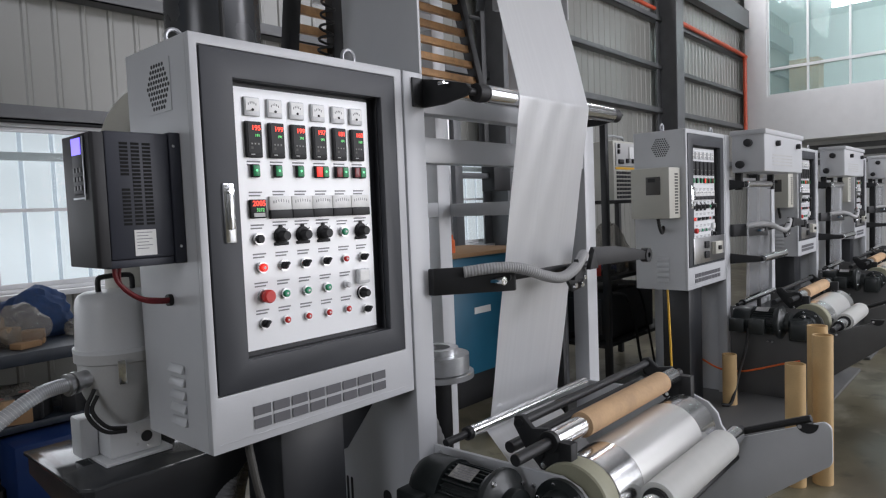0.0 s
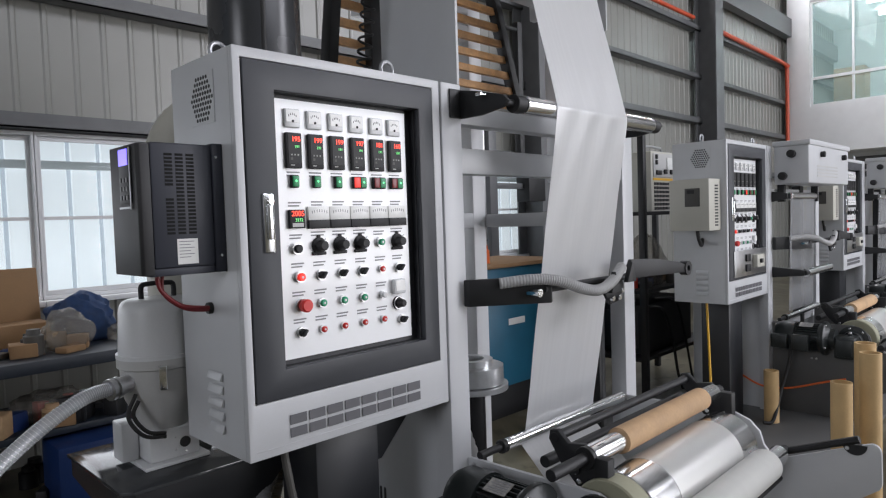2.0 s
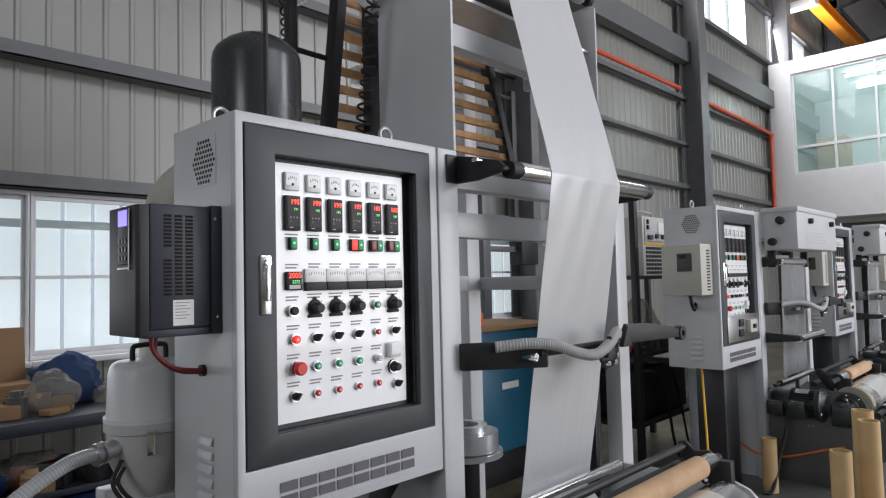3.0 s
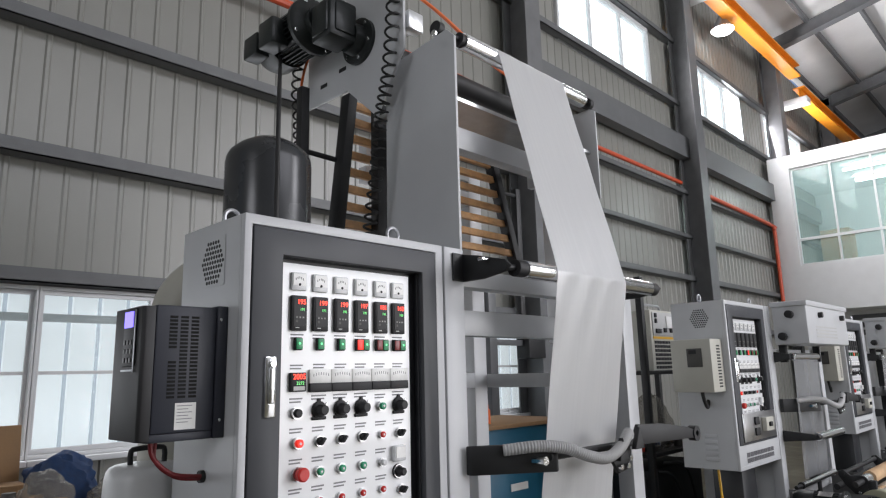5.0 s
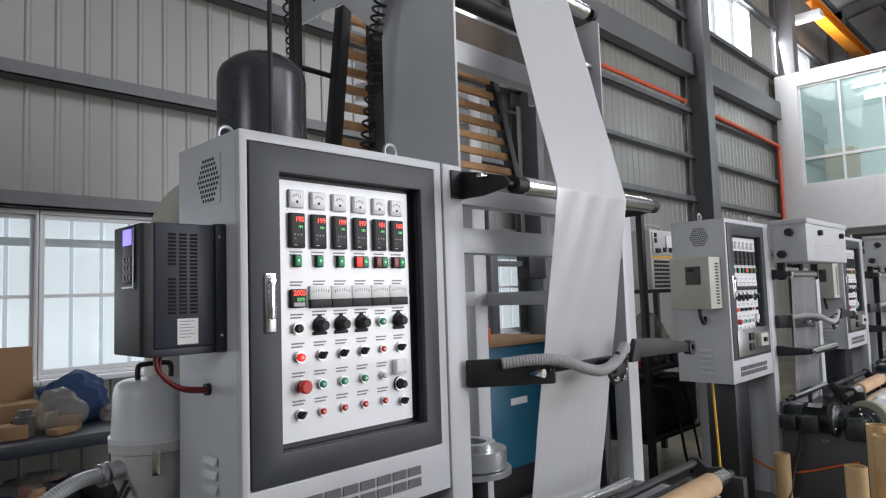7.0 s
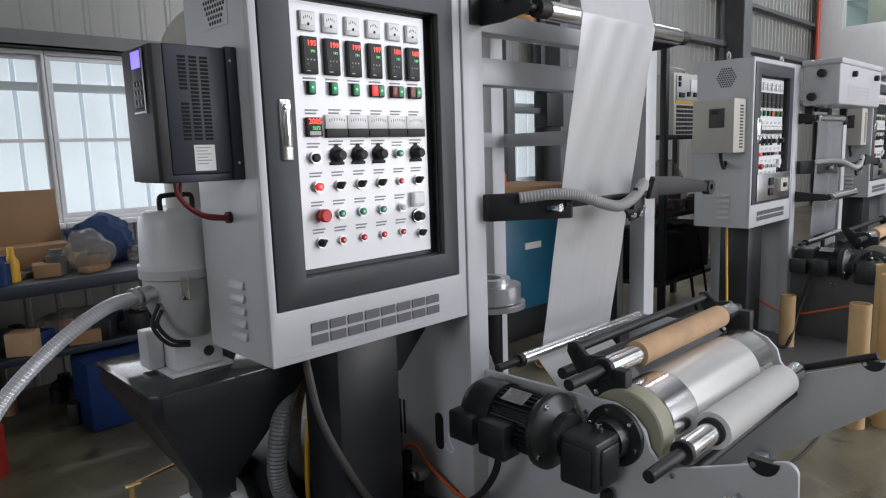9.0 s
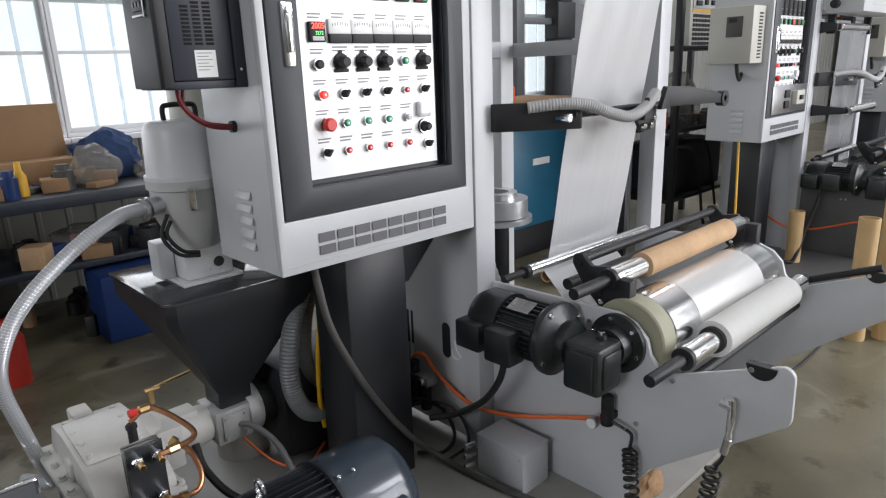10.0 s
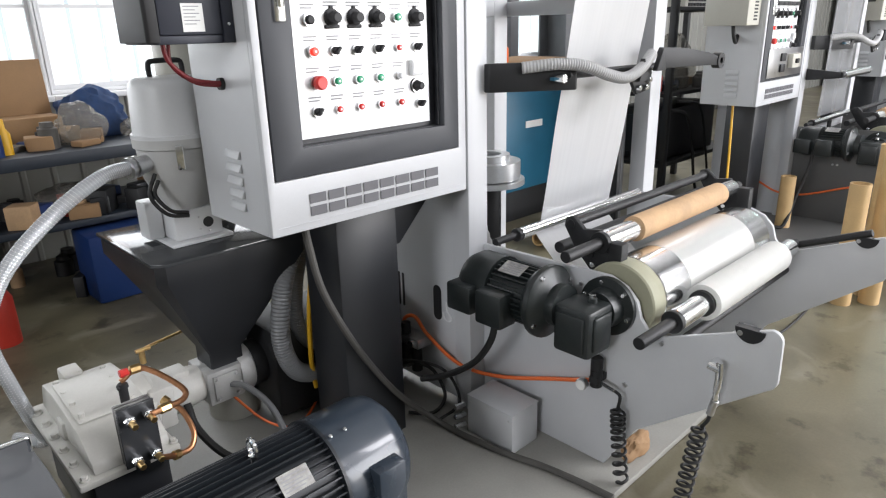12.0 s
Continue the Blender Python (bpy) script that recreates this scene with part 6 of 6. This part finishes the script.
    part("plate_print", shift(merge(*[bx(-0.036, 0.02 + 0.012 * (k % 2), 0.016 - k * 0.009, 0.0195 - k * 0.009, 0.158, 0.1586, 0) for k in range(5)]), -0.19, ya, za, 42, 0, 0), INKL, plate)
    ring = sweep([(-0.24, ya + 0.02 * math.cos(a), za + 0.184 + 0.022 * math.sin(a)) for a in [k * math.pi / 8 for k in range(17)]], 0.006, 8, smooth=False)
    part("eyebolt", merge(ring, cy((-0.24, ya, za + 0.12), (-0.24, ya, za + 0.165), 0.012)), CHROME, mo)
    for x in (-0.055, -0.01):
        part("cowl_screw", cy((x, ya - 0.06, za + 0.146), (x, ya - 0.064, za + 0.156), 0.006, 8), CHROME, mo)
    part("foot", bx(-0.45, -0.1, ya - 0.13, ya + 0.13, 0.03, 0.17, 0.006), MOTORF, mo)


# ---- behind the tower ----


def behind():
    ar = thing("air_ring", (1.45, 0.5, 0.6), "cast aluminium air ring under the tower", "air ring")
    c = (1.42, 0.5)
    part("ring", pipe_ring((c[0], c[1], 0.78), (c[0], c[1], 0.86), 0.07, 0.15, 40), ALU, ar)
    part("lip", pipe_ring((c[0], c[1], 0.86), (c[0], c[1], 0.89), 0.06, 0.1, 40), ALU, ar)
    part("flange", pipe_ring((c[0], c[1], 0.75), (c[0], c[1], 0.775), 0.07, 0.17, 40), ALU, ar)
    part("die", cy((c[0], c[1], 0.25), (c[0], c[1], 0.77), 0.06), BLACKM, ar)
    part("hose", sweep([(c[0] - 0.14, c[1] - 0.05, 0.78), (c[0] - 0.16, c[1] - 0.06, 0.65), (c[0] - 0.12, c[1] - 0.1, 0.45), (c[0] - 0.02, c[1] - 0.1, 0.25), (c[0] + 0.1, c[1] + 0.0, 0.12)], 0.04, 14, 12, rib=0.05), GREYHOSE, ar)
    part("base", bx(1.2, 1.6, 0.35, 0.7, 0.03, 0.25, 0.01), BLACKM, ar)
    ms = thing("lift_mast", (4.5, 2.92, 0), "dark grey vertical lift mast behind the tower", "mast")
    part("column", bx(4.36, 4.48, 2.86, 2.98, 0.03, 2.6, 0.004), COLUMN, ms)
    part("guide_tube", cy((4.3, 2.9, 0.03), (4.3, 2.9, 2.6), 0.025), STEEL, ms)
    part("motor_box", bx(4.95, 5.25, 2.8, 2.98, 1.72, 2.08, 0.008), BLACKM, ms)
    part("arm", bx(4.48, 4.95, 2.88, 2.94, 1.86, 1.92, 0.003), COLUMN, ms)
    part("foot", bx(4.22, 4.75, 2.78, 3.05, 0, 0.03, 0.003), COLUMN, ms)
    bl = thing("blue_chiller", (3.3, 1.9, 0), "blue steel cabinet unit with worn wooden top", "machine")
    part("body", bx(2.75, 3.8, 1.6, 2.3, 0.25, 1.17, 0.01), BLUE, bl)
    part("top_board", bx(2.72, 3.83, 1.57, 2.33, 1.17, 1.2, 0.004), CARD, bl)
    part("badge", bx(3.05, 3.25, 1.594, 1.6, 0.72, 0.77, 0), PAPER, bl)
    part("warning_sticker", bx(3.5, 3.6, 1.594, 1.6, 0.86, 0.96, 0), YELLOW, bl, "yellow sticker")
    part("plinth", bx(2.8, 3.75, 1.65, 2.25, 0.0, 0.25, 0), BLACKM, bl)
    solo("spray_can", lathe((2.98, 1.75, 1.2), (2.98, 1.75, 1.34), [(0, 0.03), (0.1, 0.03), (0.11, 0.018), (0.14, 0.016)]), ORANGE, "orange spray can on the blue unit", "can")
    for x, y in ((2.6, 1.0), (2.9, 1.15)):
        solo("kraft_core_pile", merge(pipe_ring((x, y, 0.05), (x + 0.6, y + 0.1, 0.05), 0.038, 0.048), pipe_ring((x, y + 0.11, 0.05), (x + 0.6, y + 0.21, 0.05), 0.038, 0.048)), TUBEK, "brown cardboard cores lying on the floor", "core")
    # dark rack beside the second machine
    rk = thing("steel_rack", (4.5, 1.2, 0), "black open steel rack with clutter", "rack")
    for x, y in ((3.9, 0.9), (5.3, 0.9), (3.9, 1.5), (5.3, 1.5)):
        part("upright", bx(x, x + 0.05, y, y + 0.05, 0, 2.3 if x < 4 and y < 1 else 1.56, 0.003), BLACKM, rk)
    for z in (0.35, 0.9, 1.53):
        part("shelf", bx(3.95, 5.3, 0.95, 1.5, z, z + 0.03, 0.002), BLACKM, rk)
    ti = thing("test_unit", (4.9, 1.4, 1.56), "grey test unit with meter, switches and perforated grille", "instrument")
    part("case", bx(4.62, 5.25, 1.2, 1.49, 1.56, 2.1, 0.01), BEIGE, ti)
    part("front", bx(4.65, 5.22, 1.19, 1.2, 1.87, 2.08, 0.002), LOADG, ti)
    part("meter", bx(4.9, 5.1, 1.18, 1.19, 1.94, 2.05, 0.003), METER, ti)
    for x, z, w in ((4.68, 2.03, 0.03), (4.68, 1.98, 0.03), (4.69, 1.89, 0.09), (4.84, 1.9, 0.05), (4.96, 1.9, 0.06)):
        part("switch", bx(x, x + w, 1.175, 1.19, z, z + 0.04, 0.003), BLACK, ti)
    part("stripe", bx(4.65, 5.22, 1.195, 1.2, 1.84, 1.86, 0), YELLOW, ti)
    part("grille", merge(*[bx(4.67 + i * 0.055, 4.71 + i * 0.055, 1.194, 1.2, 1.575 + j * 0.037, 1.6 + j * 0.037, 0) for i in range(10) for j in range(7)]), BLACK, ti)
    part("handle", sweep([(4.75, 1.35, 2.1), (4.75, 1.35, 2.16), (5.1, 1.35, 2.16), (5.1, 1.35, 2.1)], 0.012, n=2), GALV, ti)
    rng = random.Random(9)
    clutter(16, 4.0, 5.2, 1.0, 1.4, 0.931, rng)
    bb = thing("black_machine", (4.5, 1.2, 0.38), "black steel machine housing on the lower rack shelf", "machine")
    part("housing", bx(4.05, 4.95, 1.0, 1.45, 0.39, 0.8, 0.02), BLACKM, bb)
    part("foot", bx(4.1, 4.9, 1.05, 1.4, 0.38, 0.39, 0), RUBBER, bb)
    part("side_cover", bx(4.04, 4.05, 1.05, 1.4, 0.44, 0.74, 0.004), DARKG, bb)
    solo("plastic_bag", crumple(4.35, 1.12, 0.931, 0.26, 0.12, 0.24, 21), BAG, "large clear plastic bag hanging in the rack", "bag")
    solo("black_cable", sweep([(4.0, 0.93, 0.8), (4.2, 0.9, 0.75), (4.35, 0.9, 0.5), (4.4, 0.88, 0.2), (4.55, 0.9, 0.012)], 0.012), RUBBER, "black cable hanging from the rack", "cable")
    solo("black_cable", sweep([(4.1, 0.93, 0.86), (4.4, 0.89, 0.8), (4.6, 0.9, 0.45), (4.75, 0.9, 0.012)], 0.01), RUBBER, "thin black cable before the rack", "cable")


def clutter(n, x0, x1, y0, y1, z, rng):
    mats = (CARD, BLACKM, BLACKM, BLUEP, BLACK, KRAFT, CABLEG, BLACK, CARD, DARKG, REDTIN, CABLEG)
    for k in range(n):
        x, y = rng.uniform(x0, x1), rng.uniform(y0, y1)
        m = rng.choice(mats)
        if rng.random() < 0.55:
            w, d, h = rng.uniform(0.05, 0.2), rng.uniform(0.05, 0.16), rng.uniform(0.03, 0.14)
            solo("tool_box", shift(bx(-w / 2, w / 2, -d / 2, d / 2, 0, h, 0.006), x, y, z, 0, 0, rng.uniform(-40, 40)), m, "small worn box among bench clutter", "box", "bench clutter")
        else:
            r, h = rng.uniform(0.025, 0.06), rng.uniform(0.05, 0.16)
            solo("tin_can", lathe((x, y, z), (x, y, z + h), [(0, r), (h * 0.75, r), (h * 0.8, r * 0.7), (h, r * 0.65)], 16), m, "small can among bench clutter", "can", "bench clutter")


def crumple(cx, cyy, z, rx, ry, rz, seed):
    bm = bmesh.new()
    bmesh.ops.create_icosphere(bm, subdivisions=4, radius=1)
    for v in bm.verts:
        d = 1 + 0.3 * noise.noise(v.co * 1.5 + Vector((seed, 0, 0))) + 0.22 * (0.3 - abs(noise.noise(v.co * 2.6 + Vector((0, seed, 0))))) + 0.12 * (0.3 - abs(noise.noise(v.co * 6 + Vector((0, 0, seed)))))
        v.co = Vector((cx + v.co.x * rx * d, cyy + v.co.y * ry * d, z + max(0, (v.co.z * d + 0.75)) * rz))
    return bm


def bench():
    o = thing("workbench", (-0.8, 2.7, 0), "long dark steel workbench with lower shelf", "workbench")
    x0, x1, y0, y1 = -4.5, 1.25, 2.45, 3.25
    part("top", bx(x0, x1, y0, y1, 0.79, 0.86, 0.006), BENCHM, o)
    part("shelf", bx(x0, x1, y0 + 0.05, y1, 0.42, 0.46, 0.004), BENCHM, o)
    for x in (x0, -2.4, -0.55, 1.17):
        for y in (y0 + 0.03, y1 - 0.1):
            part("leg", bx(x, x + 0.07, y, y + 0.07, 0, 0.79, 0.004), BENCHM, o)
    rng = random.Random(4)
    clutter(60, -1.4, 1.1, 2.5, 3.15, 0.861, rng)
    clutter(50, -1.4, 1.1, 2.52, 3.1, 0.461, rng)
    clutter(26, -1.4, 1.0, 2.5, 3.1, 0.001, rng)
    solo("cardboard_sheet", shift(bx(-0.28, 0.28, 0, 0.03, 0, 0.34, 0.004), -0.02, 3.05, 1.0, -8, 0, 0), CARD, "upright brown cardboard box flap on bench", "cardboard")
    solo("carton", bx(-0.3, 0.26, 2.85, 3.2, 0.861, 1.02, 0.01), CARD, "open brown carton on the bench", "carton")
    solo("navy_bag", crumple(0.45, 2.95, 0.861, 0.2, 0.13, 0.17, 3), NAVY, "crumpled navy cloth bag on the bench", "bag")
    solo("plastic_bag", crumple(0.3, 2.7, 0.861, 0.13, 0.1, 0.13, 8), BAG, "clear crumpled plastic bag on the bench", "bag")
    solo("plastic_bag", crumple(0.72, 2.75, 0.861, 0.16, 0.1, 0.09, 12), BAG, "clear plastic bag of parts on bench", "bag")
    solo("plastic_bag", crumple(0.2, 2.75, 0.461, 0.2, 0.14, 0.1, 17), BAG, "clear plastic bag on the lower shelf", "bag")
    solo("yellow_bottle", lathe((-0.1, 2.62, 0.861), (-0.1, 2.62, 1.05), [(0, 0.035), (0.11, 0.035), (0.14, 0.018), (0.19, 0.016)]), YELLOW, "yellow and white glue bottle on the bench", "bottle")
    solo("plastic_bin", merge(bx(0.12, 0.62, 2.3, 2.62, 0.0, 0.4, 0.02)), BLUEP, "blue plastic bin beside the bench", "bin")
    solo("red_can", lathe((-0.38, 2.15, 0), (-0.38, 2.15, 0.34), [(0, 0.075), (0.24, 0.075), (0.29, 0.05), (0.32, 0.04), (0.34, 0.025)]), REDTIN, "red metal canister on the floor", "canister")


def cores():
    spots = ((4.06, 0.03, 0.4), (2.92, -0.68, 0.655), (3.13, -0.74, 0.83), (3.03, -0.785, 0.8))
    for x, y, h in spots:
        solo("cardboard_core", pipe_ring((x, y, 0), (x, y, h), 0.041, 0.05, 32), TUBEK, "upright brown cardboard core on the floor", "core", "standing cores")


def beige_drive(dx, dy):
    o = thing("inverter_drive", (dx - 0.1, dy + 0.15, 1.42), "beige motor inverter on the cabinet flank", "inverter")
    part("housing", bx(dx - 0.19, dx - 0.003, dy + 0.04, dy + 0.31, 1.42, 1.76, 0.006), BEIGE, o)
    part("keypad", bx(dx - 0.196, dx - 0.19, dy + 0.1, dy + 0.2, 1.58, 1.7, 0.002), CABLEG, o)
    part("screen", bx(dx - 0.198, dx - 0.196, dy + 0.135, dy + 0.185, 1.665, 1.69, 0), BLACK, o)
    for k in range(14):
        part("vent_slot", bx(dx - 0.1, dx - 0.05, dy + 0.038, dy + 0.04, 1.45 + k * 0.02, 1.46 + k * 0.02, 0), BLACK, o)
    solo("drive_cable", sweep([(dx - 0.12, dy + 0.15, 1.42), (dx - 0.12, dy + 0.14, 1.36), (dx - 0.06, dy + 0.15, 1.32), (dx + 0.01, dy + 0.17, 1.36)], 0.012), RUBBER, "black drive cable into cabinet flank", "cable")


def treater(dx, dy):
    o = thing("corona_treater", (dx + 1.4, dy - 0.1, 1.72), "white treater box with black knobs over the film", "treater")
    x0, x1, y0, y1, z0, z1 = dx + 0.88, dx + 1.97, dy - 0.25, dy - 0.01, 1.73, 2.03
    part("case", bx(x0, x1, y0, y1, z0, z1, 0.012), WHITE, o)
    part("lid", bx(x0 - 0.01, x1 + 0.01, y0 - 0.01, y1 + 0.01, z1 - 0.02, z1 + 0.02, 0.006), WHITE, o)
    for y, z in ((-0.12, z1 - 0.08), (-0.06, z0 + 0.06)):
        part("knob", lathe((x0, dy + y - 0.02, z), (x0 - 0.06, dy + y - 0.02, z), [(0, 0.025), (0.02, 0.03), (0.055, 0.028), (0.06, 0.02)], 16), BLACK, o)
    for x in (0.3, 0.9):
        part("latch", cy((x0 + x, y0, z1 - 0.08), (x0 + x, y0 - 0.03, z1 - 0.08), 0.022, 12), BLACK, o)
    for k in range(4):
        part("vent_slot", bx(x0 + 0.2, x0 + 0.75, y0 - 0.002, y0, z0 + 0.05 + k * 0.025, z0 + 0.06 + k * 0.025, 0), LOADG, o)
    for x in (0.1, 0.95):
        part("bracket", bx(x0 + x, x0 + x + 0.04, dy - 0.05, dy - 0.0, 1.6, 1.735, 0.003), BLACKM, o)


def low_frame():
    """The short frame of the machines in the back, beside their cabinets."""
    dx, dy = 3.56, 0.13
    o = thing("film_machine", (dx + 1.4, dy + 0.3, 0), "short film machine frame with rollers and grey web", "film machine")
    for a, b in ((PX0, PX1), (1.55, 1.63), (RX0, RX1)):
        part("post", bx(dx + a, dx + b, dy, dy + 0.07, 0.02, 1.73 if a > 1 else 2.02, 0.004), WHITE if a != 1.55 else BLACKM, o)
    for z in (0.6, 1.64):
        part("crossbeam", bx(dx + PX1, dx + RX0, dy + 0.01, dy + 0.06, z, z + 0.06, 0.003), WHITE, o)
    part("roller", cy((dx + 0.9, dy - 0.11, 1.64), (dx + 1.5, dy - 0.11, 1.64), 0.028), CHROME, o)
    part("roller", cy((dx + 0.9, dy - 0.22, 1.07), (dx + 1.5, dy - 0.22, 1.07), 0.03), CHROME, o)
    part("bracket", prism([(dy, 1.03), (dy, 1.11), (dy - 0.22, 1.09), (dy - 0.22, 1.05)], "x", dx + 0.85, dx + 0.865, 0.002), BLACKM, o)
    part("bracket", prism([(dy, 1.6), (dy, 1.68), (dy - 0.11, 1.66), (dy - 0.11, 1.62)], "x", dx + 0.85, dx + 0.865, 0.002), BLACKM, o)
    part("axle", cy((dx + 0.86, dy - 0.22, 1.07), (dx + 0.9, dy - 0.22, 1.07), 0.02), BLACKM, o)
    part("web", shift(web([(0.0, -0.3), (-0.02, 0.57)], 0.9, 1.5), dx, dy - 0.1, 1.07, 0, 0, 0), CLEARF, o, "clear film web")
    part("lower_panel", bx(dx + 0.776, dx + 0.786, dy + 0.07, dy + 0.5, 0.04, 1.0, 0), WHITE, o)
    part("rear_panel", bx(dx + PX1, dx + RX0, dy + 0.5, dy + 0.52, 0.1, 1.7, 0), BELTG, o)
    part("rear_post", bx(dx + PX0, dx + PX1, dy + 0.5, dy + 0.58, 0.02, 1.7, 0.004), WHITE, o)
    part("rear_post", bx(dx + RX0, dx + RX1, dy + 0.5, dy + 0.58, 0.02, 1.7, 0.004), WHITE, o)
    return o


# ---- build ----
hall()
office()
tower()
collapsing_frame()
film()
ROLL = rollers()
ARM = edge_arm()
top_drive()
tank()
WINDER = winder()
winder_fittings()
CAB = control_cabinet()
stand()
dark_drive()
extruder()
behind()
bench()
cores()
MOTORS = [o for o in scene.objects if o.name.startswith("gear_motor")]
STAND = [o for o in scene.objects if o.name.startswith("cabinet_stand")][0]
BENT = low_frame()
# plates of the rear winders: their shade is put into a darker grey
PLATE_SHADE = mat("grey_machine_plate", (0.11, 0.11, 0.108), 0.5, var=0.12)
for dx, dy in ((3.56, 0.13), (6.44, 0.13), (9.34, 0.13)):
    for ob in (ARM, WINDER, CAB, STAND, MOTORS[-1]):
        made = copy_thing(ob, Matrix.Translation((dx, dy, 0)) @ ob.matrix_basis)
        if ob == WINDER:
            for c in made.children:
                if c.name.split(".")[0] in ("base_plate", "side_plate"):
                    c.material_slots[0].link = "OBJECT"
                    c.material_slots[0].material = PLATE_SHADE
        if ob == CAB:
            ORG[made] = ORG[CAB] + Vector((dx, dy, 0))
            for c in [c for c in made.children_recursive if c.name.split(".")[0] in ("digits", "glow")]:
                bpy.data.objects.remove(c)
            plate = part("breaker_plate", bx(dx + 0.09, dx + 0.69, dy - 0.012, dy - 0.006, 1.09, 1.27, 0.002), STEEL, made, "brushed steel breaker plate")
            part("breaker", bx(dx + 0.42, dx + 0.56, dy - 0.045, dy - 0.012, 1.14, 1.23, 0.004), BEIGE, plate)
            part("toggle", bx(dx + 0.46, dx + 0.5, dy - 0.06, dy - 0.045, 1.17, 1.2, 0.003), BLACK, plate)
            for z in (1.12, 1.19):
                part("socket", bx(dx + 0.28, dx + 0.35, dy - 0.025, dy - 0.012, z, z + 0.05, 0.003), BLACK, plate)
    if dx > 4:
        copy_thing(BENT, Matrix.Translation((dx - 3.56, dy - 0.13, 0)) @ BENT.matrix_basis)
    beige_drive(dx, dy)
    treater(dx, dy)


def turning(o, name, axis_rate):
    for c in o.children:
        if c.name.split(".")[0] == name:
            at = c.location.copy()
            walk(c, [(k * 0.25, Matrix.Translation(at) @ pose(0, 0, 0, axis_rate * k * 0.25)) for k in range(49)])


def motions():
    turning(WINDER, "surface_drum", 70)
    turning(WINDER, "winding_shaft", -120)
    turning(ROLL, "roller", 200)


motions()
